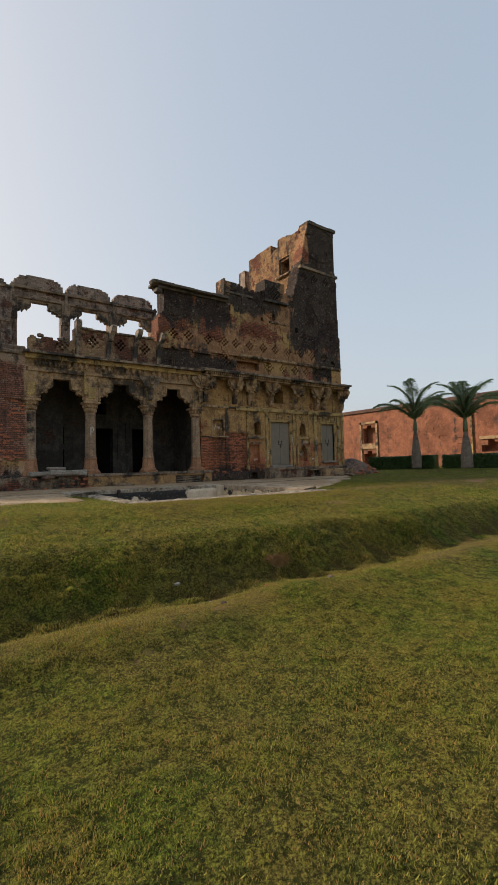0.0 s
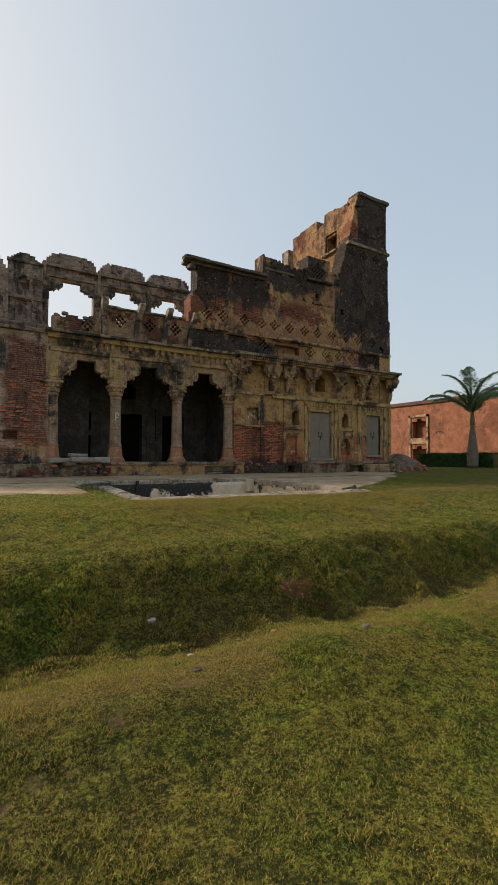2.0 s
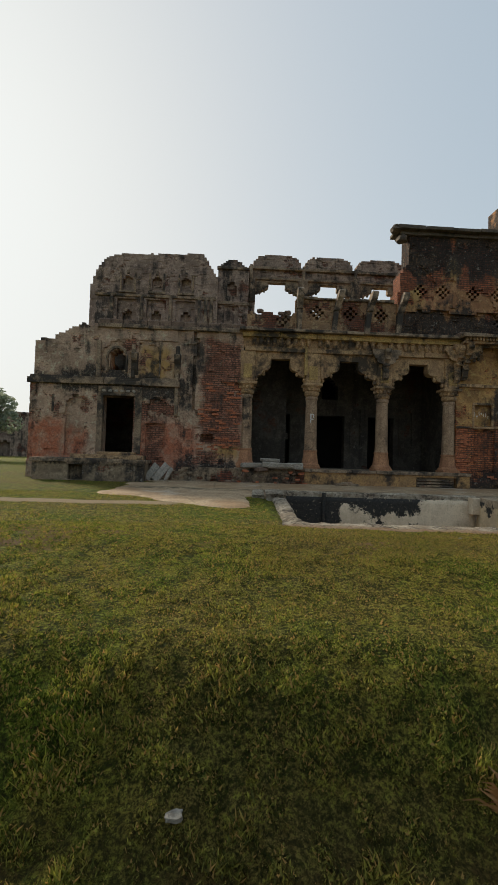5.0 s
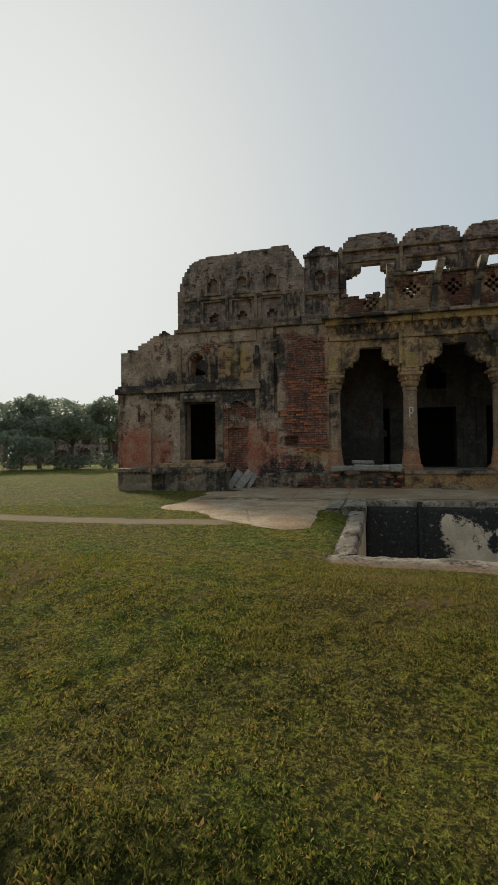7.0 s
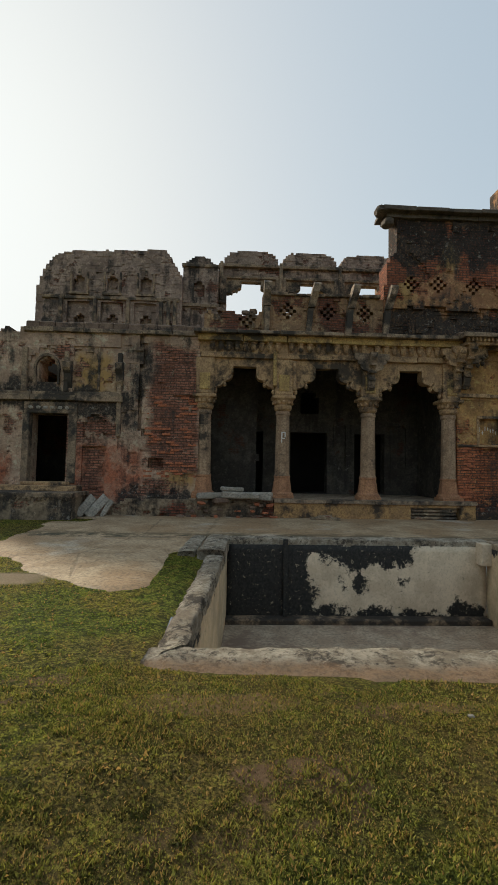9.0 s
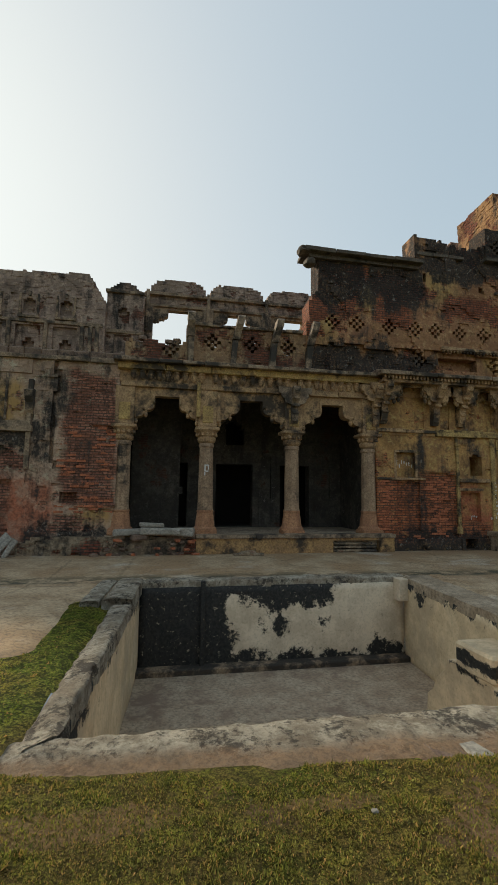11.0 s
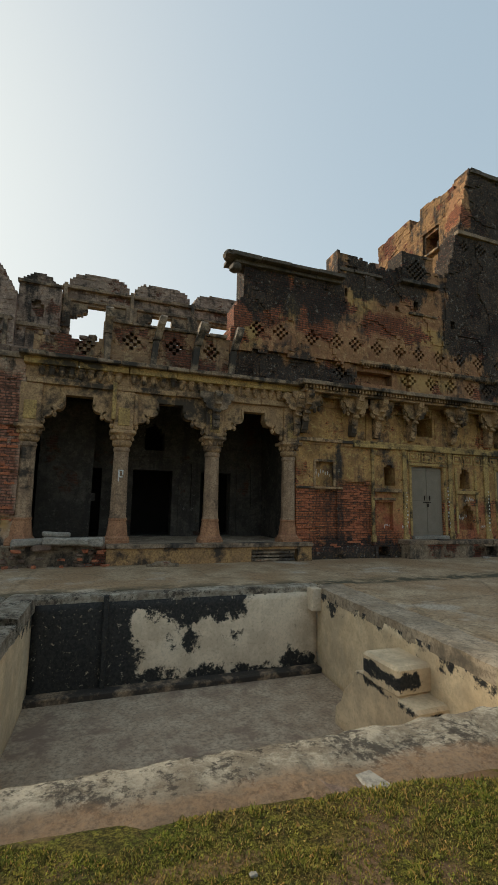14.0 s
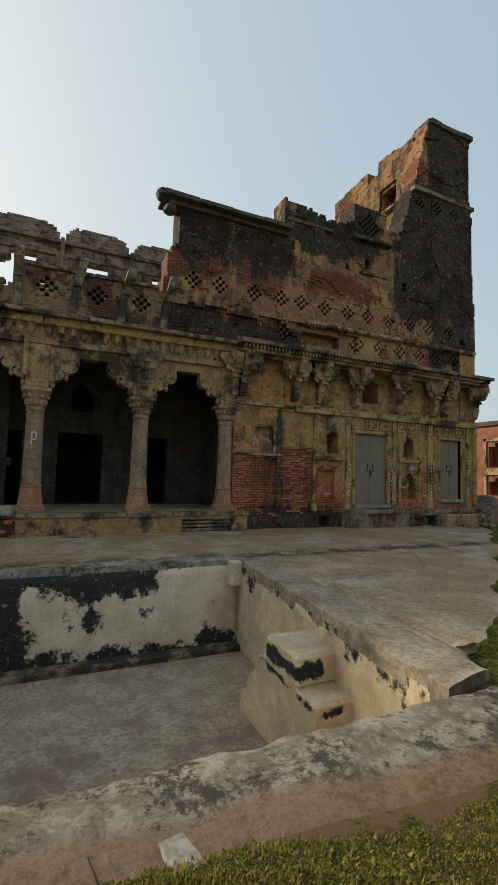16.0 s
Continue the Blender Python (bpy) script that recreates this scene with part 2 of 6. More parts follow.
mat_white = plain_mat("white_chalk_paint", (0.75, 0.73, 0.68), (0.6, 0.58, 0.54), 30, 0.9)
# near-black colour in place of the shade inside rooms and a drain hole
mat_pit_shade = plain_mat("painted_cavity_dark", (0.02, 0.018, 0.016), (0.012, 0.011, 0.01), 3, 1.0)
mat_brick = stone_mat("red_clay_brick", (0.58, 0.20, 0.095), (0.36, 0.13, 0.07), dark_at=0.62, scale=9)
mat_rubble = stone_mat("fallen_masonry", (0.25, 0.17, 0.12), (0.15, 0.10, 0.075), dark_at=0.60, scale=5)


def pool_mat(name, black_boxes, base_a=(0.76, 0.60, 0.38), base_b=(0.62, 0.47, 0.285), black_at=0.66, soft=0.5, wobble=0.7):
    M = Mat(name, 0.8, 0, 0.25)
    mid, fine = M.noise(2.6, 9, 0.68, off=2), M.noise(22, 6, 0.7)
    col = M.mix(M.range(mid, 0.43, 0.58), base_a, base_b)
    col = M.mix(M.range(fine, 0.50, 0.68, 0, 0.4), col, tuple(c * 0.45 for c in base_b))
    col = M.mix(M.range(M.noise(0.9, 8, 0.7, off=19), 0.46, 0.60, 0, 0.55), col, (0.36, 0.28, 0.19))
    blot = M.noise(2.4, 10, 0.78, off=8)
    g = M.math("ADD", M.math("MULTIPLY", blot, 0.55), M.math("MULTIPLY", M.noise(7, 8, 0.78, off=1), 0.45))
    if black_boxes:
        g = M.math("ADD", g, M.math("MULTIPLY", zones(M, black_boxes, soft, wobble), 0.3))
    k = M.range(g, black_at - 0.02, black_at + 0.03)
    k = M.math("MULTIPLY", k, M.range(M.noise(11, 8, 0.72, off=3), 0.34, 0.41, 0.3, 1.0))
    col = M.mix(k, col, M.mix(M.range(fine, 0.4, 0.7), (0.02, 0.02, 0.019), (0.05, 0.047, 0.042)))
    M.bump(M.math("SUBTRACT", M.math("ADD", M.math("MULTIPLY", mid, 0.6), M.math("MULTIPLY", fine, 0.3)), M.math("MULTIPLY", k, 0.25)), 0.7, 0.02)
    return M.done(col)


mat_pool_back = pool_mat("pool_plaster_back", [(1.8, 4.3, -1.7, 0.3), (4.0, 6.4, -0.35, 0.3), (2.5, 7.8, -1.7, -1.40), (4.9, 5.3, -1.1, -0.65), (5.8, 6.2, -0.95, -0.7), (7.0, 7.8, -1.7, -1.25)], (0.72, 0.60, 0.44), (0.58, 0.47, 0.335), black_at=0.62)
mat_pool = pool_mat("pool_plaster", [(0, 12, -0.22, 0.2)], black_at=0.66)
mat_pool_step = pool_mat("pool_step_plaster", [(6.75, 7.22, -0.56, -0.37), (6.93, 7.25, -0.82, -0.72), (6.75, 6.9, -0.72, -0.62)], (0.74, 0.58, 0.37), (0.60, 0.455, 0.285), 0.66, 0.12, 0.22)
M = Mat("lichen_spotted_coping", 0.9, 0, 0.15)
mid, fine, big = M.noise(4.5, 10, 0.78, off=3), M.noise(26, 8, 0.8), M.noise(1.1, 8, 0.7, off=9)
c = M.mix(M.range(mid, 0.43, 0.57), (0.62, 0.55, 0.43), (0.32, 0.265, 0.195))
c = M.mix(M.range(big, 0.50, 0.60, 0, 0.5), c, (0.24, 0.185, 0.13))
earth = M.math("MULTIPLY", M.range(M.math("ADD", M.axis(1), M.math("ADD", M.math("MULTIPLY", mid, 0.35), M.math("ADD", M.math("MULTIPLY", big, 0.5), M.math("MULTIPLY", M.math("SUBTRACT", M.axis(0), 2.0), 0.055)))), 10.82, 10.70), M.range(M.axis(1), 8.5, 9.0))
c = M.mix(M.range(M.math("ADD", M.math("MULTIPLY", M.noise(13, 9, 0.8, off=6), 0.6), M.math("MULTIPLY", M.noise(2.2, 6, 0.6, off=16), 0.4)), 0.51, 0.56, 0, 0.88), c, (0.07, 0.06, 0.05))
c = M.mix(M.range(fine, 0.5, 0.7, 0, 0.7), c, (0.10, 0.085, 0.07))
c = M.mix(M.range(M.noise(19, 8, 0.8, off=16), 0.60, 0.66, 0, 0.6), c, (0.58, 0.55, 0.48))
c = M.mix(M.math("MULTIPLY", earth, M.range(fine, 0.35, 0.6, 0.95, 0.75)), c, M.mix(M.range(fine, 0.4, 0.6), (0.42, 0.265, 0.155), (0.24, 0.15, 0.09)))
M.bump(M.math("ADD", mid, M.math("ADD", M.math("MULTIPLY", fine, 0.9), M.math("MULTIPLY", M.noise(70, 5, 0.8), 0.5))), 1.0, 0.06)
mat_coping = M.done(c)
mat_coping_east = stone_mat("brown_cement_coping", (0.47, 0.375, 0.265), (0.33, 0.25, 0.165), dark=(0.12, 0.10, 0.075), dark_at=0.60, scale=2.2)
mat_pool_floor = stone_mat("pool_cement_floor", (0.54, 0.425, 0.30), (0.39, 0.285, 0.195), dark=(0.22, 0.155, 0.115), dark_at=0.60, scale=2.6, rough=0.75, bump=0.3)

# worn paving with earth showing through
M = Mat("worn_cement_paving", 0.8, 0, 0.25)
mid, big, fine = M.noise(1.6, 10, 0.72), M.noise(0.4, 6, 0.6, off=6), M.noise(18, 8, 0.78)
c = M.mix(M.range(mid, 0.43, 0.57), (0.50, 0.375, 0.235), (0.34, 0.235, 0.135))
c = M.mix(M.range(big, 0.47, 0.58, 0, 0.8), c, (0.35, 0.22, 0.115))
c = M.mix(M.range(M.noise(0.8, 6, 0.6, off=14), 0.58, 0.66, 0, 0.6), c, (0.54, 0.48, 0.39))
c = M.mix(M.range(fine, 0.46, 0.62, 0, 0.65), c, (0.11, 0.085, 0.06))
c = M.mix(M.math("MULTIPLY", M.math("MULTIPLY", M.range(M.axis(1), 16.7, 16.2), M.range(M.axis(1), 15.8, 15.95)), M.range(mid, 0.42, 0.55)), c, (0.07, 0.065, 0.04))
vor = M.n.new("ShaderNodeTexVoronoi")
vor.feature = "DISTANCE_TO_EDGE"
vor.inputs["Scale"].default_value = 0.42
M.l.new(M.pos, vor.inputs["Vector"])
crack = M.range(M.math("ADD", vor.outputs["Distance"], M.math("MULTIPLY", M.noise(5, 5), 0.06)), 0.034, 0.042, 1, 0)
c = M.mix(M.math("MULTIPLY", crack, 0.3), c, (0.08, 0.07, 0.045))
M.bump(M.math("SUBTRACT", M.math("ADD", mid, M.math("MULTIPLY", fine, 0.3)), M.math("MULTIPLY", crack, 0.6)), 0.5, 0.02)
mat_paving = M.done(c)


# worn patches of the lawn: x, y, half width, half depth
BARE = ((2.50, 9.72, 0.50, 0.13), (3.85, 9.70, 0.28, 0.06), (4.50, 9.40, 0.08, 0.24), (5.9, 8.2, 0.4, 0.16), (3.45, 7.1, 0.16, 0.2), (9.5, 9.9, 0.8, 0.4), (0.75, 5.5, 0.13, 0.06), (1.13, 5.33, 0.10, 0.05), (0.87, 5.06, 0.12, 0.05), (2.63, 5.2, 0.10, 0.05))


def bare_earth(M, rows):
    """A mask of worn, ragged oval patches (x, y, half width, half depth)."""
    rag = M.math("MULTIPLY", M.math("SUBTRACT", M.noise(6, 7, 0.75, off=52), 0.5), 4.5)
    total = None
    for x, y, rx, ry in rows:
        a = M.math("POWER", M.math("MULTIPLY", M.math("SUBTRACT", M.axis(0), x), 1 / rx), 2)
        b = M.math("POWER", M.math("MULTIPLY", M.math("SUBTRACT", M.axis(1), y), 1 / ry), 2)
        c = M.range(M.math("ADD", M.math("ADD", a, b), rag), 1.25, 0.75)
        total = c if total is None else M.math("MAXIMUM", total, c)
    return total


def turf_colour(M):
    """Patchy lawn: fresh green, tired olive, straw and bare soil; ditch shade mixed in."""
    big, mid = M.noise(0.35, 6, 0.6, off=2), M.noise(1.7, 8, 0.65, off=7)
    col = M.mix(M.range(mid, 0.43, 0.57), (0.185, 0.265, 0.025), (0.36, 0.30, 0.05))
    col = M.mix(M.range(big, 0.51, 0.61, 0, 0.7), col, (0.33, 0.235, 0.075))
    tuft = M.math("ADD", M.math("MULTIPLY", M.noise(30, 5, 0.75, off=5), 0.6), M.math("MULTIPLY", M.noise(8, 5, 0.7, off=8), 0.4))
    # dark green grain paints the shade between tufts
    col = M.mix(M.range(tuft, 0.49, 0.55, 0, 0.9), col, (0.045, 0.062, 0.010))
    col = M.mix(M.range(tuft, 0.48, 0.42, 0, 0.7), col, (0.50, 0.49, 0.075))
    straw = M.math("MULTIPLY", M.range(M.axis(1), 4.7, 5.2), M.range(M.axis(1), 6.3, 5.8))
    col = M.mix(M.math("MULTIPLY", straw, M.range(mid, 0.42, 0.54, 0.0, 0.8)), col, (0.42, 0.29, 0.095))
    # ditch bottom: dry brown grass, darkened further to paint the ditch's shade
    hollow = M.math("MULTIPLY", M.range(M.axis(1), 5.75, 6.0), M.range(M.axis(1), 6.55, 6.25))
    col = M.mix(M.math("MULTIPLY", hollow, M.range(M.noise(2.4, 6, 0.7, off=44), 0.42, 0.54, 0.1, 0.75)), col, (0.17, 0.10, 0.035))
    rim = M.math("MULTIPLY", M.math("MULTIPLY", M.range(M.axis(1), 8.5, 9.3), M.range(M.axis(1), 11.0, 10.6)), M.range(M.axis(0), 1.4, 2.4))
    return M.mix(M.math("MULTIPLY", rim, M.range(M.noise(3.5, 7, 0.7, off=33), 0.42, 0.56, 0.28, 0.82)), col, (0.23, 0.155, 0.055))


M = Mat("lawn_soil_and_turf", 0.95, 0, 0.1)
fine = M.noise(40, 6, 0.75)
# dark soil grain, which also paints shade in the gaps between blades
c = M.mix(M.range(M.noise(60, 6, 0.8), 0.44, 0.56, 0.0, 0.85), turf_colour(M), (0.04, 0.036, 0.012))
soil = M.range(M.noise(0.9, 6, 0.6, off=21), 0.66, 0.69)
near_pool = M.math("MULTIPLY", M.range(M.axis(1), 8.6, 9.0), M.range(M.axis(1), 10.4, 9.9))
soil = M.math("MAXIMUM", soil, M.math("MULTIPLY", near_pool, M.range(M.noise(1.3, 6, 0.6, off=30), 0.54, 0.58)))
c = M.mix(soil, c, M.mix(fine, (0.30, 0.19, 0.11), (0.19, 0.12, 0.07)))
c = M.mix(M.math("MULTIPLY", bare_earth(M, BARE), 0.55), c, M.mix(M.range(fine, 0.35, 0.65), (0.46, 0.285, 0.165), (0.29, 0.18, 0.10)))
track = M.math("ADD", 12.7, M.math("MULTIPLY", M.math("SINE", M.math("MULTIPLY", M.axis(0), 0.9)), 0.12))
path = M.math("MULTIPLY", M.range(M.math("ADD", M.math("ABSOLUTE", M.math("SUBTRACT", M.axis(1), track)), M.math("MULTIPLY", M.noise(3, 5), 0.3)), 0.5, 0.36), M.range(M.axis(0), 0.6, 0.2))
c = M.mix(path, c, M.mix(M.range(fine, 0.35, 0.65), (0.50, 0.39, 0.255), (0.36, 0.27, 0.175)))
M.bump(M.math("SUBTRACT", M.noise(75, 5, 0.8), M.math("MULTIPLY", M.noise(34, 5, 0.75, off=5), 1.2)), 1.0, 0.07)
mat_turf = M.done(c)

M = Mat("grass_blade", 0.7, 0, 0.25)
tc = turf_colour(M)
c = M.mix(M.range(M.island(), 0.25, 0.75), M.mix(0.65, tc, (0.03, 0.05, 0.006)), M.mix(0.45, tc, (0.50, 0.48, 0.07)))
c = M.mix(M.range(M.island(), 0.80, 0.86), c, (0.46, 0.28, 0.085))
mat_blade = M.done(c)
glow_through = M.n.new("ShaderNodeBsdfTranslucent")
M.l.new(c, glow_through.inputs["Color"])
leafy = M.n.new("ShaderNodeMixShader")
leafy.inputs[0].default_value = 0.4
M.l.new(M.b.outputs[0], leafy.inputs[1])
M.l.new(glow_through.outputs[0], leafy.inputs[2])
M.l.new(leafy.outputs[0], M.n["Material Output"].inputs["Surface"])


def leaf_mat(name, a, b):
    M = Mat(name, 0.5, 0, 0.4)
    return M.done(M.mix(M.island(), a, b))


def sunlit_leaf_mat(name, a, b, share):
    """Thin leaves that glow when the sun stands behind them."""
    M = Mat(name, 0.5, 0, 0.4)
    c = M.mix(M.island(), a, b)
    m = M.done(c)
    t = M.n.new("ShaderNodeBsdfTranslucent")
    M.l.new(c, t.inputs["Color"])
    mixed = M.n.new("ShaderNodeMixShader")
    mixed.inputs[0].default_value = share
    M.l.new(M.b.outputs[0], mixed.inputs[1])
    M.l.new(t.outputs[0], mixed.inputs[2])
    M.l.new(mixed.outputs[0], M.n["Material Output"].inputs["Surface"])
    return m


# palm green paled and greyed: distance haze is in the colour
mat_palm = sunlit_leaf_mat("hazed_palm_leaflet", (0.11, 0.16, 0.07), (0.21, 0.26, 0.13), 0.35)
mat_hedge = leaf_mat("hedge_leaf", (0.025, 0.06, 0.015), (0.06, 0.11, 0.03))
# leaf colour greyed and lightened to paint haze over the far trees
mat_tree = sunlit_leaf_mat("hazed_tree_leaf", (0.19, 0.23, 0.155), (0.30, 0.33, 0.24), 0.5)
mat_bark = stone_mat("grey_palm_bark", (0.27, 0.22, 0.17), (0.18, 0.14, 0.11), scale=6)
# orange muted a little, so distance haze is part of the colour
mat_fort = masonry_mat("orange_fort_wall", (0.33, 0.135, 0.078), (0.24, 0.10, 0.06), 0.36, 0.60, off=37.0)
mat_fort_cap = stone_mat("brown_wall_coping", (0.16, 0.085, 0.06), (0.10, 0.06, 0.045))

# ---- mesh helpers ----


def mesh_ob(name, verts, faces, mat, parent=None, label="", smooth=False):
    me = bpy.data.meshes.new(name)
    me.from_pydata([tuple(v) for v in verts], [], [tuple(f) for f in faces])
    me.materials.append(mat)
    if smooth:
        me.polygons.foreach_set("use_smooth", [True] * len(me.polygons))
    ob = new(name, me)
    if parent is not None:
        ob.parent = parent
    if label:
        ob["label"] = label
    return ob


def part(name, bm, material, parent=None, label="", smooth=False):
    bmesh.ops.recalc_face_normals(bm, faces=bm.faces[:])
    me = bpy.data.meshes.new(name)
    bm.to_mesh(me)
    bm.free()
    me.materials.append(material)
    if smooth:
        me.polygons.foreach_set("use_smooth", [True] * len(me.polygons))
    ob = new(name, me)
    if parent is not None:
        ob.parent = parent
    if label:
        ob["label"] = label
    return ob


def box(bm, x0, x1, y0, y1, z0, z1, bevel=0.0, jit=0.0):
    vs = []
    for z in (z0, z1):
        for x, y in ((x0, y0), (x1, y0), (x1, y1), (x0, y1)):
            vs.append(bm.verts.new((x + random.uniform(-jit, jit), y + random.uniform(-jit, jit), z + random.uniform(-jit, jit))))
    fs = [bm.faces.new([vs[k] for k in f]) for f in ((3, 2, 1, 0), (4, 5, 6, 7), (0, 1, 5, 4), (1, 2, 6, 5), (2, 3, 7, 6), (3, 0, 4, 7))]
    if bevel > 0:
        edges = list({e for f in fs for e in f.edges})
        bmesh.ops.bevel(bm, geom=edges, offset=bevel, segments=1, affect="EDGES")
    return bm


def boxes(*rows, bevel=0.0, jit=0.0):
    bm = bmesh.new()
    for r in rows:
        box(bm, *r, bevel=bevel, jit=jit)
    return bm


def prism(bm, poly, y0, y1):
    """Extrude an (x, z) outline along y."""
    a = [bm.verts.new((x, y0, z)) for x, z in poly]
    b = [bm.verts.new((x, y1, z)) for x, z in poly]
    n = len(poly)
    bm.faces.new(a)
    bm.faces.new(b[::-1])
    for k in range(n):
        bm.faces.new((a[k], b[k], b[(k + 1) % n], a[(k + 1) % n]))
    return bm


def prism_x(bm, poly, x0, x1):
    """Extrude a (y, z) outline along x."""
    a = [bm.verts.new((x0, y, z)) for y, z in poly]
    b = [bm.verts.new((x1, y, z)) for y, z in poly]
    n = len(poly)
    bm.faces.new(a)
    bm.faces.new(b[::-1])
    for k in range(n):
        bm.faces.new((a[k], b[k], b[(k + 1) % n], a[(k + 1) % n]))
    return bm


def lathe(bm, prof, n=16, cx=0.0, cy=0.0, sides_flat=False):
    rings = []
    for r, z in prof:
        rings.append([bm.verts.new((cx + r * math.cos(2 * math.pi * (k + 0.5) / n), cy + r * math.sin(2 * math.pi * (k + 0.5) / n), z)) for k in range(n)])
    for a, b in zip(rings, rings[1:]):
        for k in range(n):
            bm.faces.new((a[k], a[(k + 1) % n], b[(k + 1) % n], b[k]))
    bm.faces.new(rings[0][::-1])
    bm.faces.new(rings[-1])
    return bm


def rock(bm, c, size, seed=0, sub=2, rough=0.35):
    r = bmesh.ops.create_icosphere(bm, subdivisions=sub, radius=1.0)
    for v in r["verts"]:
        d = 1 + rough * noise.noise(v.co * 1.3 + Vector((seed * 3.7, seed, 0)))
        q = Vector((max(-0.75, min(0.75, v.co.x)), max(-0.75, min(0.75, v.co.y)), max(-0.7, min(0.7, v.co.z)))) * d
        v.co = Vector((c[0] + q.x * size[0], c[1] + q.y * size[1], c[2] + q.z * size[2]))


def rnd(*k):
    """A repeatable random number from whole numbers."""
    h = 2166136261
    for v in k:
        h = ((h ^ (int(v) & 0xFFFFFFFF)) * 16777619) & 0xFFFFFFFF
    h ^= h >> 13
    h = (h * 1274126177) & 0xFFFFFFFF
    return ((h ^ (h >> 16)) & 0xFFFF) / 65535.0


def masonry(name, x0, x1, z0, z1, yf, thick, depth, mat, dx=0.11, dz=0.075, relief=0.012, m=None, parent=None):
    """A wall of brick-sized cells. depth(x, z) gives how far a cell is set back; None leaves it open. Bricks stand unevenly, in running bond."""
    nx, nz = max(1, round((x1 - x0) / dx)), max(1, round((z1 - z0) / dz))
    dx, dz = (x1 - x0) / nx, (z1 - z0) / nz
    D = [[None] * (nz + 2) for _ in range(nx + 2)]
    for i in range(nx):
        for j in range(nz):
            d = depth(x0 + (i + 0.5) * dx, z0 + (j + 0.5) * dz)
            if d is not None:
                b = (i + (j % 2)) // 2
                k = rnd(b, j, 17)
                d = d + relief * (k - 0.5) * 2 + (0.03 if k > 0.985 else 0)
            D[i + 1][j + 1] = d
    V, Fc, seen = [], [], {}

    def vert(x, y, z):
        key = (round(x, 4), round(y, 4), round(z, 4))
        if key not in seen:
            seen[key] = len(V)
            V.append((x, y, z))
        return seen[key]

    for i in range(1, nx + 1):
        for j in range(1, nz + 1):
            d = D[i][j]
            if d is None:
                continue
            xa, xb, za, zb, y = x0 + (i - 1) * dx, x0 + i * dx, z0 + (j - 1) * dz, z0 + j * dz, yf + d
            yb = yf + thick
            Fc.append((vert(xa, y, za), vert(xb, y, za), vert(xb, y, zb), vert(xa, y, zb)))
            Fc.append((vert(xa, yb, za), vert(xa, yb, zb), vert(xb, yb, zb), vert(xb, yb, za)))
            for di, dj in ((1, 0), (-1, 0), (0, 1), (0, -1)):
                e = D[i + di][j + dj]
                if e is None:
                    ya = yb
                elif e > d + 1e-5:
                    ya = yf + e
                else:
                    continue
                if di:
                    x = xb if di > 0 else xa
                    q = (vert(x, y, za), vert(x, ya, za), vert(x, ya, zb), vert(x, y, zb))
                    Fc.append(q if di > 0 else q[::-1])
                else:
                    z = zb if dj > 0 else za
                    q = (vert(xa, y, z), vert(xb, y, z), vert(xb, ya, z), vert(xa, ya, z))
                    Fc.append(q if dj > 0 else q[::-1])
    ob = mesh_ob(name, V, Fc, mat, parent)
    if m is not None:
        ob.matrix_world = m
    return ob


def inside(x, z, x0, x1, z0, z1, arch=False):
    """In an opening; arch: with a pointed head."""
    if not (x0 < x < x1 and z0 < z < z1):
        return False
    if arch:
        c, h = (x0 + x1) / 2, (x1 - x0) / 2
        top = z1 - 0.9 * h * (abs(x - c) / h) ** 1.7
        return z < top
    return True


def lattice(x, z, cx, cz, r=2, cell=0.1):
    """A lozenge of square perforations."""
    a, b = round((x - cx) / cell - 0.001), round((z - cz) / cell - 0.001)
    return abs(a) + abs(b) <= r and (a + b) % 2 == 0


def ragged(x, base, amp, k=0):
    """An uneven broken top line."""
    return base + amp * (noise.noise(Vector((x * 0.9, k * 7.1, 0))) + 0.5 * noise.noise(Vector((x * 3.1, k * 3.3, 5))))


F = 20.0

# ---- ground ----
POOL = [(2.30, 10.55), (7.17, 10.55), (7.73, 15.82), (2.62, 15.80)]
WEST = lambda y: 2.30 + (y - 10.55) * 0.061
EAST = lambda y: 7.17 + (y - 10.55) * 0.105


def smooth(a, b, v):
    v = max(0.0, min(1.0, (v - a) / (b - a)))
    return v * v * (3 - 2 * v)


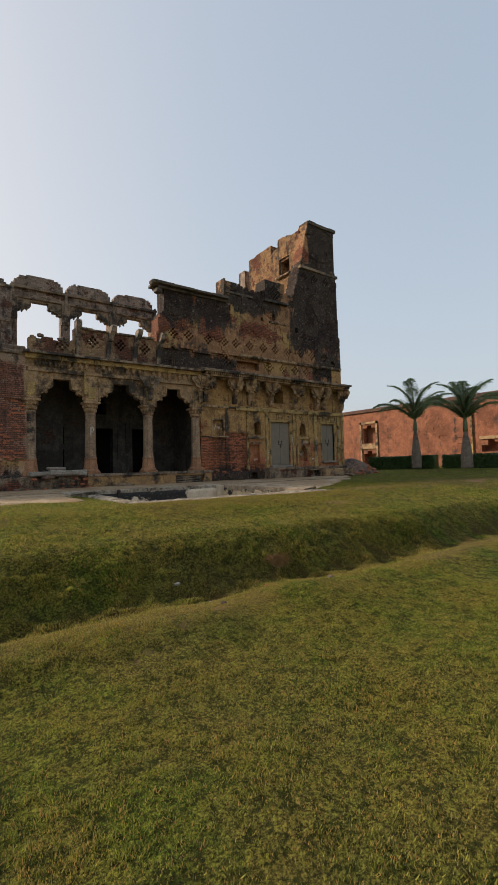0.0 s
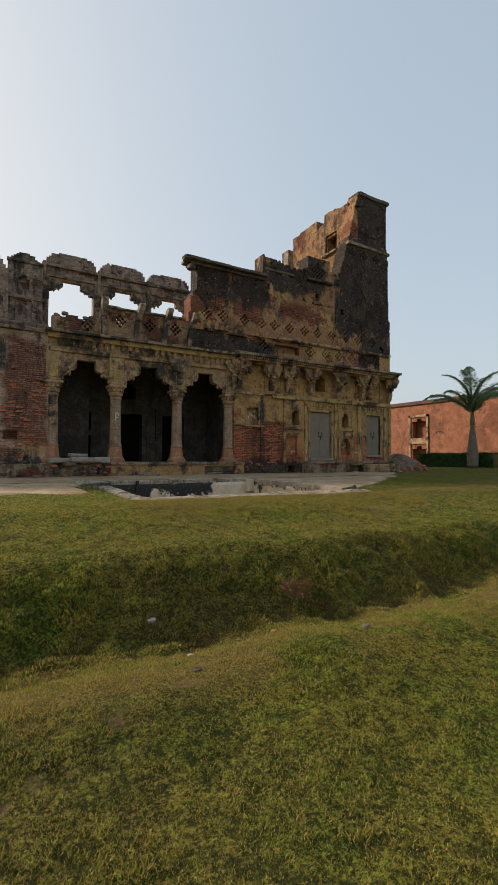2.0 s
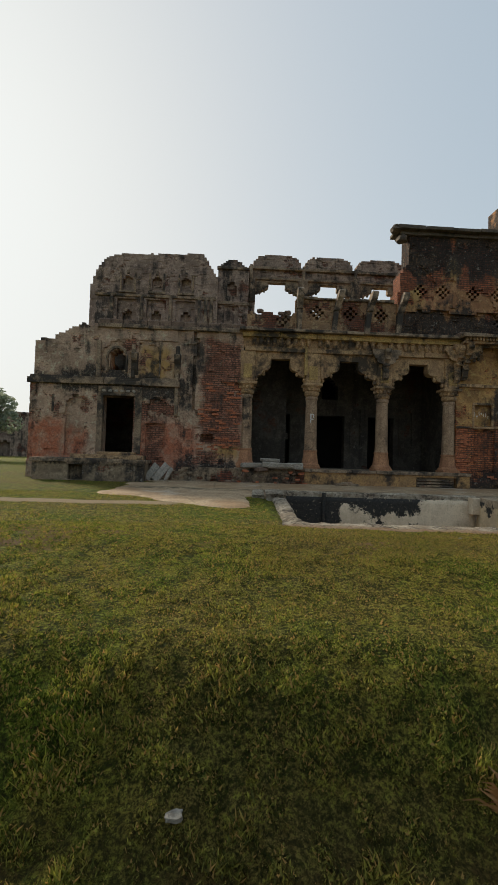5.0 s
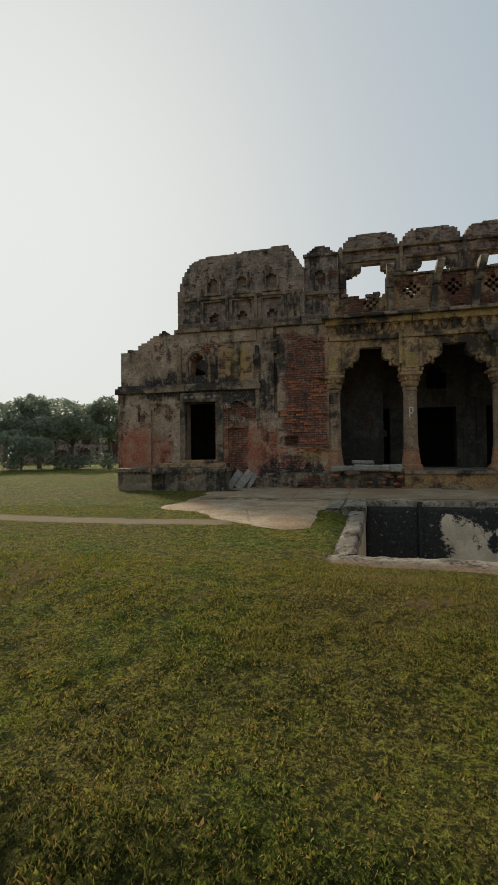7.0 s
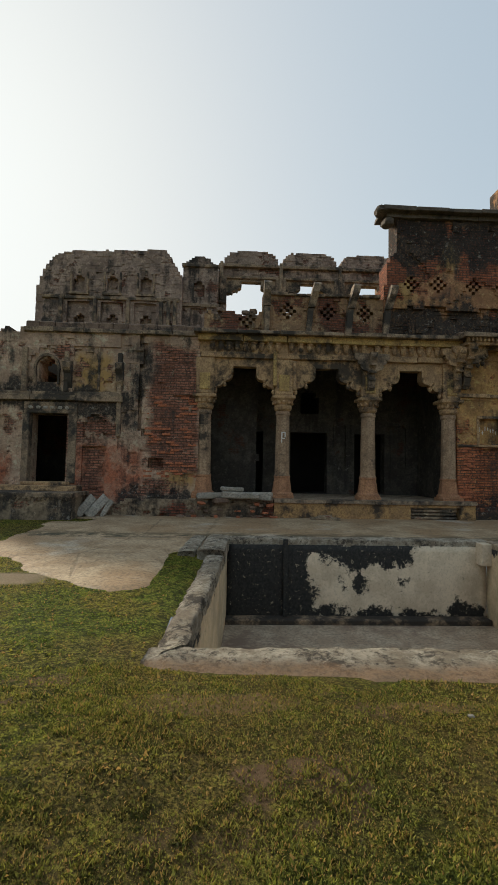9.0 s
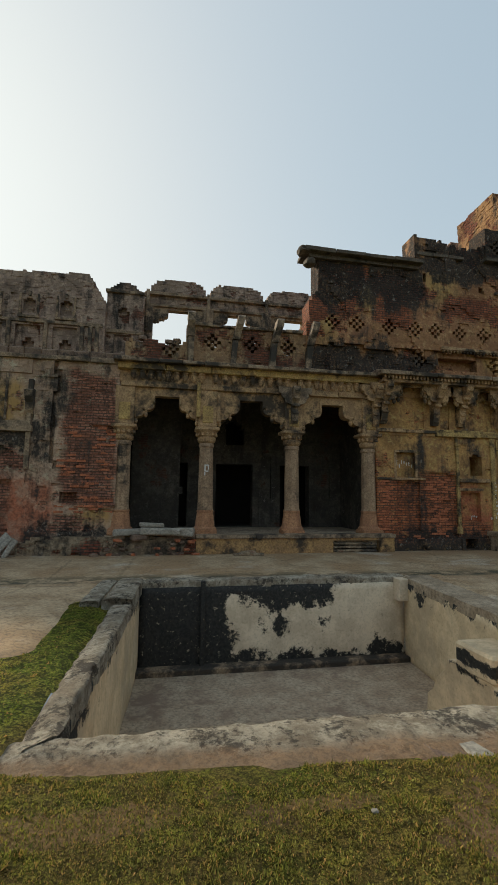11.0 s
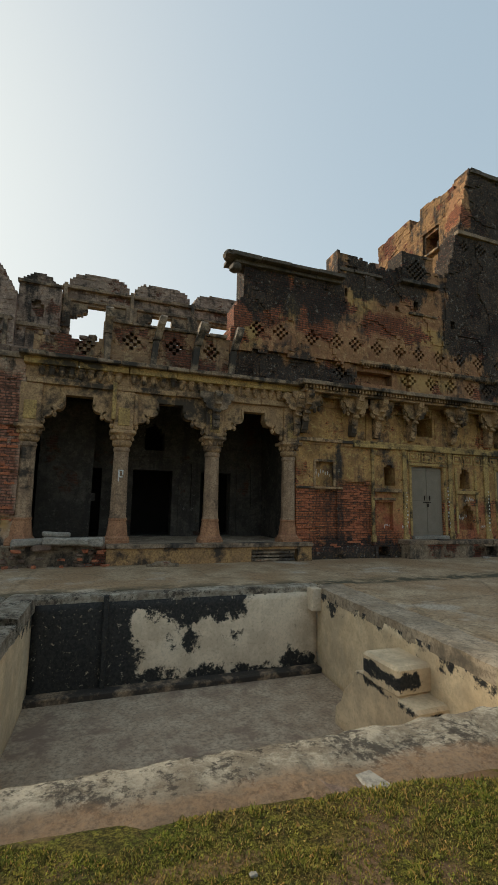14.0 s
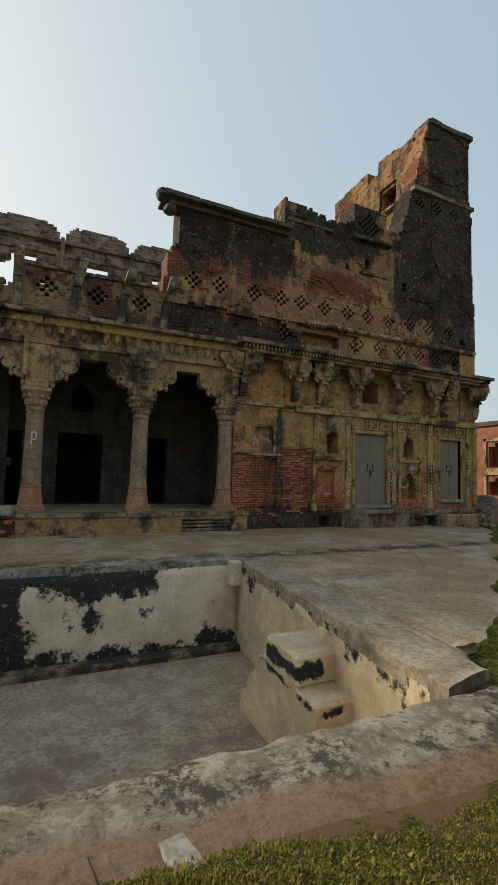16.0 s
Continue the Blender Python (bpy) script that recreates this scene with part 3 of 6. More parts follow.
def ground_z(x, y):
    """Lawn: low on the near side, a ridge, a ditch, a bank, then level with the pool."""
    wob = 0.35 * noise.noise(Vector((x * 0.35, y * 0.2, 1.0)))
    yy = y + wob * 0.6 + 0.03 * x
    low = -0.80 + 0.02 * noise.noise(Vector((x * 0.5, y * 0.5, 4)))
    ridge = 0.13 * math.exp(-((yy - 5.1) / 0.5) ** 2)
    ditch = -0.10 * math.exp(-((yy - 6.15) / 0.42) ** 2)
    rise = 0.52 * smooth(6.2, 7.3, yy) + 0.28 * smooth(7.0, 9.8, yy)
    bumps = 0.05 * noise.noise(Vector((x * 1.2, y * 1.2, 2))) + 0.02 * noise.noise(Vector((x * 4, y * 4, 7)))
    rough = math.exp(-((yy - 6.5) / 0.6) ** 2) * (0.10 * noise.noise(Vector((x * 2.6, y * 2.6, 12))) + 0.06 * noise.noise(Vector((x * 6.5, y * 6.5, 15))))
    z = rough + low + ridge + ditch + rise + bumps * (1 - 0.8 * smooth(8.5, 10, y))
    far = smooth(19.0, 26.0, x)
    z = z * (1 - far) + 0.25 * far if y < 30 else max(z, -0.03) * (1 - far) + 0.25 * far
    edge = smooth(10.18 - 0.095 * (x - 2), 10.36 - 0.095 * (x - 2), y) * smooth(2.02, 2.2, x) * (1 - smooth(8.2, 8.5, x)) if y < 16.3 else 0.0
    return z - 0.02 * smooth(9, 11, y) - 0.06 * edge


def spaced(a, b, fa, fb, fine, far):
    out, v, step = [], fa, fine
    while v < fb:
        out.append(v)
        v += fine
    left, v, step = [], fa, fine * 2
    while v > a:
        v -= step
        step *= 1.5
        left.append(v)
    v, step = fb, fine * 2
    out.append(fb)
    while v < b:
        v += step
        step *= 1.5
        out.append(v)
    return sorted(left) + out


gx, gy = spaced(-600, 600, -8, 14, 0.1, 40), spaced(-600, 600, -1.5, 17, 0.1, 40)
V = [(x, y, ground_z(x, y)) for y in gy for x in gx]
Fc = []
for j in range(len(gy) - 1):
    for i in range(len(gx) - 1):
        xc, yc = (gx[i] + gx[i + 1]) / 2, (gy[j] + gy[j + 1]) / 2
        if 10.45 < yc < 15.9 and WEST(yc) - 0.2 < xc < EAST(yc) + 0.2:
            continue
        k = j * len(gx) + i
        Fc.append((k, k + 1, k + 1 + len(gx), k + len(gx)))
ground = tagged(mesh_ob("ground", V, Fc, mat_turf, smooth=True), "uneven lawn with a shallow ditch and dry patches", "lawn", kind="structure")

# paving between lawn, pool and palace
bm = bmesh.new()


def paving_margin(x, y):
    """How far a point lies inside the paving; negative on the lawn."""
    w = 0.35 * noise.noise(Vector((x * 0.8, y * 0.8, 3))) + 0.15 * noise.noise(Vector((x * 3, y * 3, 9))) + 0.06 * noise.noise(Vector((x * 8, y * 8, 9)))
    if x < 2.6:
        return min(y + w - 12.2 - max(0, 1.2 - x) * 0.9, x + w + (1.6 if y < 18.3 else 0.9), max(y - 14.6, 1.75 - x + 0.3 * w))
    if x < 8.4 and y > 15.5:
        return 1.0
    return min(y + w - 11.4 - max(0, x - 9.0) * 0.8, 20 - x, x - 7.5)


def paved(x, y):
    if 10.3 < y < 15.95 and WEST(y) - 0.3 < x < EAST(y) + 0.3:
        return False
    return paving_margin(x, y) > 0


px, py = [-4.2 + 0.12 * k for k in range(203)], [11.0 + 0.12 * k for k in range(76)]
V, Fc, seen = [], [], {}


def pv(i, j):
    if (i, j) not in seen:
        seen[(i, j)] = len(V)
        x, y = px[i] + 0.04 * noise.noise(Vector((px[i] * 5, py[j] * 5, 0))), py[j] + 0.04 * noise.noise(Vector((px[i] * 5, py[j] * 5, 8)))
        V.append((x, y, 0.008 + 0.012 * noise.noise(Vector((x * 0.7, y * 0.7, 2)))))
    return seen[(i, j)]


for j in range(75):
    for i in range(202):
        x, y = px[i] + 0.06, py[j] + 0.06
        if paved(x, y) or (paving_margin(x, y) > -0.3 and not (10.3 < y < 15.95 and WEST(y) - 0.35 < x < EAST(y) + 0.3)):
            Fc.append((pv(i, j), pv(i + 1, j), pv(i + 1, j + 1), pv(i, j + 1)))
for k, (x, y, z) in enumerate(V):
    by_pool = 10.0 < y < 16.2 and 2.6 < x < EAST(y) + 0.7 or 14.7 < y < 16.2 and x > 1.8
    if not by_pool and y < 19.0:
        f = smooth(-0.14, 0.14, paving_margin(x, y))
        V[k] = (x, y, (ground_z(x, y) - 0.05) * (1 - f) + max(z, ground_z(x, y) + 0.012) * f)
pavement = tagged(mesh_ob("pavement", V, Fc, mat_paving, smooth=True), "cracked earthen cement paving before the palace", "pavement", kind="structure")
mod = pavement.modifiers.new("thickness", "SOLIDIFY")
mod.thickness, mod.offset = 0.05, -1

# ---- sunken pool ----
ZF = -1.53


def pool_wall(name, a, b, mat, label, out, lip=0.0):
    """A plastered wall of the basin from a to b, with its thickness outwards, gently uneven."""
    a, b, out = Vector((*a, 0)), Vector((*b, 0)), Vector((*out, 0)).normalized()
    n, mz = 40, 12
    V, Fc = [], []
    for k in range(n + 1):
        for q in range(mz + 1):
            p = a.lerp(b, k / n)
            z = ZF - 0.05 + (0.0 - ZF - 0.04) * q / mz
            d = 0.012 * noise.noise(Vector((p.x * 1.5, p.y * 1.5, z * 1.5)))
            V.append((p.x + out.x * d, p.y + out.y * d, z))
    for k in range(n):
        for q in range(mz):
            o = k * (mz + 1) + q
            Fc.append((o, o + mz + 1, o + mz + 2, o + 1))
    ob = tagged(mesh_ob(name, V, Fc, mat, smooth=True), label, "pool wall", kind="structure")
    mod = ob.modifiers.new("thickness", "SOLIDIFY")
    mod.thickness = 0.25
    mod.offset = -1 if (Vector((0, 0, 1)).cross(b - a)).dot(out) > 0 else 1
    return ob


pool_wall("wall_pool_back", POOL[3], POOL[2], mat_pool_back, "white plastered pool wall with large black lichen stains", (0, 1))
pool_wall("wall_pool_east", POOL[1], POOL[2], mat_pool, "cream plastered pool wall stained along its top", (1, 0))
pool_wall("wall_pool_west", POOL[0], POOL[3], mat_pool, "grey plastered pool wall", (-1, 0))
pool_wall("wall_pool_front", POOL[0], POOL[1], mat_pool, "plastered pool wall under the near coping", (0, -1))
bm = boxes((1.9, 8.3, 10.2, 16.3, ZF - 0.3, ZF))
tagged(part("floor_pool", bm, mat_pool_floor), "grey cement floor of the empty pool", "pool floor", kind="structure")
bm = boxes((2.55, 7.70, 15.56, 15.82, ZF - 0.05, ZF + 0.10), bevel=0.02)
tagged(part("baseboard_pool", bm, mat_stone_d), "dark ledge along the foot of the pool wall", "ledge", kind="structure")


def coping(name, quad, z, label, h=0.12, nseg=60, amp=0.03, slope=0.0, mat=None):
    """A worn coping strip: quad = inner a, inner b, outer b, outer a."""
    a, b, c, d = [Vector((*p, 0)) for p in quad]
    V, Fc, mx = [], [], 8
    for k in range(nseg + 1):
        p0, p1 = a.lerp(b, k / nseg), d.lerp(c, k / nseg)
        row = [(0.0, -h), (0.0, -0.02)] + [(q / mx, 0.0) for q in range(mx + 1)] + [(1.0, -0.02), (1.0, -h)]
        for f, dz in row:
            p = p0.lerp(p1, f)
            wx = amp * (0.6 * noise.noise(Vector((p.x * 2.3, p.y * 2.3, f * 3))) + 0.6 * noise.noise(Vector((p.x * 8, p.y * 8, f * 3)))) * (1.0 if f in (0.0, 1.0) else 0.4)
            up = amp * 0.35 * noise.noise(Vector((p.x * 11, p.y * 11, 2))) + amp * 0.6 * noise.noise(Vector((p.x * 3.7, p.y * 3.7, 11))) - (0.02 if f in (0.0, 1.0) and dz == 0 else 0)
            V.append((p.x + wx, p.y + wx, z + dz + up - slope * f * f))
    w = mx + 5
    for k in range(nseg):
        for q in range(w - 1):
            if q in (1, w - 3):
                continue
            o = k * w + q
            Fc.append((o, o + 1, o + w + 1, o + w))
    Fc.append(tuple(range(w)))
    Fc.append(tuple(reversed(range(nseg * w, nseg * w + w))))
    ob = mesh_ob(name, V, Fc, mat or mat_coping, smooth=True)
    return tagged(ob, label, "coping", kind="structure")


coping("trim_coping_front", ((2.05, 10.57), (7.6, 10.57), (7.55, 9.58), (2.0, 10.12)), 0.0, "broken lichen-spotted stone coping beside the lawn", 0.25, 160, 0.04, 0.05)
coping("trim_coping_east", ((7.18, 10.62), (7.73, 15.82), (8.3, 15.8), (7.78, 10.75)), 0.03, "grey cement coping with a black edge", 0.2, mat=mat_coping_east)
coping("trim_coping_east_outer", ((7.9, 11.2), (8.34, 15.9), (8.62, 15.9), (8.2, 11.2)), 0.025, "low earth-covered kerb beside the pool", 0.1, mat=mat_paving)
coping("trim_coping_west", ((2.305, 10.57), (2.56, 14.2), (2.28, 14.2), (2.06, 10.3)), 0.01, "rough whitish coping overgrown with grass", 0.2, 70, 0.05, 0.04)
coping("trim_coping_west_slab", ((2.57, 14.25), (2.66, 15.95), (2.25, 15.95), (2.15, 14.25)), 0.07, "raised slab coping at the pool corner", 0.25, 12)
coping("trim_coping_west_brick", ((2.10, 14.25), (2.2, 15.9), (1.92, 15.9), (1.83, 14.25)), 0.05, "row of flat bricks beside the slab coping", 0.2, 12)
coping("trim_coping_back", ((2.6, 15.81), (7.75, 15.83), (7.8, 16.15), (2.5, 16.15)), 0.03, "dark mossy rim of the pool", 0.15)
bm = boxes((3.70, 3.78, 15.72, 15.84, ZF, 0.02), (7.52, 7.72, 15.6, 15.84, -0.42, 0.0), bevel=0.01)
tagged(part("trim_pool_pipe", bm, mat_pool_back), "plastered drain channel on the pool wall", "drain", kind="structure")

# masonry steps standing against the pool wall
stair = tagged(new("pool_steps"), "plastered masonry steps with black-stained tops against the pool wall", "steps")
bm = bmesh.new()
prism_x(bm, [(13.74, ZF - 0.01), (13.72, -1.28), (13.54, -1.17), (13.50, -1.0), (13.34, -0.85), (13.23, -0.81), (13.21, -0.64), (12.96, -0.60), (12.3, -0.64), (11.98, -0.98), (11.55, -1.30), (11.5, ZF - 0.01)], 6.885, 7.60)
bmesh.ops.bevel(bm, geom=bm.edges[:], offset=0.018, segments=1, affect="EDGES")
part("base", bm, mat_pool_step, stair, "sloping plastered flank with a broken upper edge")
part("step", boxes((6.86, 7.56, 12.28, 12.97, -0.66, -0.31), bevel=0.035, jit=0.012), mat_pool_step, stair, "black-edged top block")
part("step", boxes((6.865, 7.50, 11.95, 12.30, -1.02, -0.66), bevel=0.035, jit=0.012), mat_pool_step, stair)
part("step", boxes((6.87, 7.45, 11.56, 11.97, -1.36, -1.01), bevel=0.035, jit=0.012), mat_pool_step, stair)

# loose slabs on the near coping
for k, (x, y, w, l, rz, col) in enumerate(((4.98, 9.93, 0.16, 0.40, 14, mat_slab), (4.58, 9.98, 0.10, 0.32, 10, mat_coping), (4.78, 9.98, 0.2, 0.42, 12, mat_rubble))):
    bm = boxes((-w / 2, w / 2, -l / 2, l / 2, -0.12, 0.02), bevel=0.02, jit=0.012)
    ob = tagged(part("coping_slab", bm, col), "broken stone slab set across the pool coping" if col is not mat_rubble else "strip of bare reddish rubble between coping slabs", "slab")
    ob.matrix_world = pose(x, y, -0.042 if col is not mat_rubble else -0.05, 3, 0, rz)
# flat disc; the hole's darkness is only its colour
bm = bmesh.new()
lathe(bm, [(0.04, -0.03), (0.04, -0.001)], 14)
ob = tagged(part("drain_cap", bm, mat_pit_shade), "near-black disc painting the dark of a drain hole in the coping slab", "drain")
ob.matrix_world = Matrix.Translation((5.0, 9.84, -0.017)) @ Matrix.Diagonal((0.9, 0.5, 1, 1))

# ---- palace: lower storey, left wing ----


def left_depth(x, z):
    top = 5.25 if x > -3.4 else ragged(x, 4.78 + 0.16 * (x + 5.4), 0.28, 1)
    if z > ragged(x, top + 0.05, 0.06, 2):
        return None
    if x < -5.38 + 0.06 * noise.noise(Vector((0, z * 3, 0))) and z > 3.3:
        return None
    if inside(x, z, -3.04, -1.95, 0.90, 2.80):
        return None
    if inside(x, z, -2.92, -2.34, 3.70, 4.46, True):
        return None
    d = 0.0
    if inside(x, z, -3.15, -2.12, 3.55, 4.75, True):
        d = 0.06
    if inside(x, z, -1.94, -0.59, 3.46, 4.78):
        d = 0.05
    if inside(x, z, -4.29, -3.60, 0.75, 2.82, True):
        d = 0.12
    if inside(x, z, -1.56, -0.90, 0.55, 1.95) or inside(x, z, -1.56, -0.90, 2.0, 2.85, True):
        d = 0.12
    if inside(x, z, 0.35, 0.75, 1.35, 1.62):
        d = 0.25
    loss = noise.noise(Vector((x * 0.9, 3.3, z * 0.9)))
    if x > -0.6 and loss > 0.05:
        d += 0.045
    if abs(x - 0.05 - 0.25 * noise.noise(Vector((0, 1, z * 1.2)))) < 0.07 and z > 2.2:
        d += 0.14
    if z < 0.55:
        d -= 0.06
    return d


wall_left = tagged(masonry("wall_left_wing", -5.5, 1.72, -0.1, 5.6, F, 0.7, left_depth, mat_left), "ruined plaster and brick wall with niches and a dark doorway", "wall", kind="structure")


def slab_trim(name, x0, x1, y0, y1, z0, z1, mat, label, cat="ledge", bevel=0.012, step=0.0):
    """A stone course, in lengths with open joints; its broken edge is uneven."""
    ob = tagged(new(name), label, cat, kind="structure")
    n = max(1, round((x1 - x0) / (step or 1.15)))
    for k in range(n):
        a, b = x0 + (x1 - x0) * k / n, x0 + (x1 - x0) * (k + 1) / n - 0.008
        bm = boxes((a, b, y0 + (0.05 if mat is mat_stone_d else 0.025) * rnd(k, round(x0 * 10)), y1, z0, z1 + 0.02 * rnd(k, 3)), bevel=bevel, jit=0.011)
        part("stone", bm, mat, ob)
    return ob


slab_trim("trim_string_left", -5.58, -0.45, F - 0.16, F + 0.05, 3.18, 3.34, mat_stone_d, "black-stained string course over the doorway")
slab_trim("trim_string_left_upper", -5.5, -0.5, F - 0.09, F + 0.05, 3.34, 3.44, mat_stone_d, "upper moulding of the string course")
slab_trim("trim_cornice_left", -3.3, 1.75, F - 0.12, F + 0.1, 5.16, 5.28, mat_stone_d, "broken thin roof cornice", step=0.9)
slab_trim("trim_cornice_left_rubble", -3.3, 1.7, F + 0.02, F + 0.5, 5.28, 5.48, mat_rubble, "crumbling brick courses on the roof edge", step=0.42, bevel=0.03)

# doorway frame, window frame, panel, pilasters
bm = boxes((-3.22, -3.04, F - 0.06, F + 0.2, 0.85, 2.82), (-1.95, -1.72, F - 0.04, F + 0.2, 0.85, 3.0), (-3.2, -1.72, F - 0.05, F + 0.15, 2.82, 3.14), bevel=0.012)
tagged(part("trim_doorway", bm, mat_stone_d), "plain stone frame round the dark doorway", "door frame", kind="structure")
bm = bmesh.new()
for k in range(6):
    rock(bm, (-3.0 + 0.2 * k, F - 0.06, 2.98), (0.08, 0.035, 0.07), k, 1)
tagged(part("trim_doorway_carving", bm, mat_slab), "worn carved relief over the doorway", "relief", kind="structure")
bm = boxes((-3.3, -3.16, F - 0.10, F + 0.05, 3.44, 4.7), (-2.12, -2.0, F - 0.10, F + 0.05, 3.44, 4.6), (-0.62, -0.5, F - 0.08, F + 0.05, 3.44, 4.6), (-0.62, -0.5, F - 0.07, F + 0.05, 2.2, 3.18),
           (-4.75, -4.68, F - 0.04, F + 0.05, 2.2, 2.8), (-1.2, -1.14, F - 0.01, F + 0.07, 3.5, 4.75), bevel=0.015)
tagged(part("trim_pilaster", bm, mat_stone_d), "slender worn wall pilasters", "pilaster", kind="structure")
bm = bmesh.new()
for k in range(13):
    a0, a1 = math.pi * k / 13, math.pi * (k + 1) / 13
    p = [(-2.63 - math.cos(a) * r, 4.08 + math.sin(a) * r * 1.25) for a, r in ((a0, 0.31), (a1, 0.31), (a1, 0.37), (a0, 0.37))]
    prism(bm, p, F - 0.02, F + 0.1)
box(bm, -2.99, -2.93, F - 0.02, F + 0.1, 3.66, 4.08)
box(bm, -2.33, -2.27, F - 0.02, F + 0.1, 3.66, 4.08)
tagged(part("window_frame_left", bm, mat_stone_d), "pointed stone surround of a small arched window", "window frame", kind="structure")

# carved corbels flanking the window
for x in (-2.0, -0.55):
    bm = bmesh.new()
    prism_x(bm, [(F, 3.55), (F - 0.12, 3.75), (F - 0.16, 3.95), (F - 0.28, 4.1), (F - 0.3, 4.25), (F - 0.1, 4.32), (F, 4.32)], x - 0.1, x + 0.1)
    tagged(part("bracket", bm, mat_stone_d), "weathered black stone bracket beside the small window", "bracket", group="upper wall brackets")

# plinth before the left doorway
tagged(masonry("wall_plinth_left", -4.75, -1.35, -0.15, 0.55, 18.62, 1.36, lambda x, z: 0.25 if inside(x, z, -3.62, -3.22, 0.0, 0.46) else 0.0, mat_plinth, relief=0.004), "plastered plinth with a small opening", "plinth", kind="structure")
slab_trim("trim_plinth_left", -4.82, -1.3, 18.55, 20.0, 0.55, 0.66, mat_stone_d, "dark moulded slab edge of the plinth")
bm = boxes((-3.9, -1.5, 19.45, 20.02, 0.66, 0.80), (-3.1, -1.85, 19.7, 20.02, 0.80, 0.90), bevel=0.015)
tagged(part("doorway_steps", bm, mat_stone), "two low stone steps before the doorway", "steps")
bm = bmesh.new()
for k in range(26):
    prism(bm, [(-4.75 + 0.13 * k, 0.55), (-4.69 + 0.13 * k, 0.47), (-4.64 + 0.13 * k, 0.55)], 18.585, 18.63)
tagged(part("trim_plinth_left_dentils", bm, mat_stone_d), "row of small carved leaves under the plinth slab", "dentils", kind="structure")
# leaning slabs
for x, y, tilt, spin, w, l in ((-1.22, 19.42, 38, 10, 0.11, 0.36), (-0.92, 19.46, 34, -6, 0.12, 0.36), (-0.68, 19.5, 28, 4, 0.07, 0.28)):
    bm = boxes((-w, w, -0.045, 0.045, -l, l), bevel=0.02, jit=0.03)
    ob = tagged(part("stone_slab", bm, mat_slab), "broken pale stone slab leaning on the wall foot", "slab", group="leaning slabs")
    ob.matrix_world = pose(x, y, l * 0.74, -30, tilt, spin)

# room behind the doorway, its shade also put into the wall colour
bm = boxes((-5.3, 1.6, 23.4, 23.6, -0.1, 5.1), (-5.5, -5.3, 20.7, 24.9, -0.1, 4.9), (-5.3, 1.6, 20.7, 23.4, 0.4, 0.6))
tagged(part("wall_left_room", bm, mat_inside), "inner walls of the left room, darkened in colour for shade", "wall", kind="structure")

# ---- arcade ----
COLS = (1.87, 4.16, 6.69, 9.12)
tagged(masonry("wall_plinth_arcade", 3.9, 9.66, -0.15, 0.42, 19.68, 0.5, lambda x, z: None if inside(x, z, 7.75, 9.2, 0.02, 0.36) else 0.0, mat_ochre_plinth, relief=0.003), "yellow limewashed plinth under the arcade", "plinth", kind="structure")
tagged(masonry("wall_plinth_ruined", -0.6, 3.9, -0.15, 0.62, 19.75, 0.5, lambda x, z: None if z > ragged(x, 0.42, 0.16, 4) else 0.06 * noise.noise(Vector((x * 2, z * 3, 1))), mat_plinth, relief=0.03), "ruined plinth masonry with missing facing", "plinth", kind="structure")
slab_trim("trim_plinth_arcade", 3.88, 9.7, 19.6, 20.0, 0.42, 0.52, mat_stone_d, "worn stone edge of the arcade floor", step=0.8)
tagged(part("floor_arcade", boxes((1.5, 9.6, 19.9, 23.05, 0.2, 0.505)), mat_pool_floor), "dusty cement floor of the arcade", "floor", kind="structure")
bm = boxes((7.75, 9.2, 19.95, 20.1, -0.1, 0.42))
tagged(part("wall_plinth_recess", bm, mat_plinth), "dark recess with loose stones in the plinth", "recess", kind="structure")


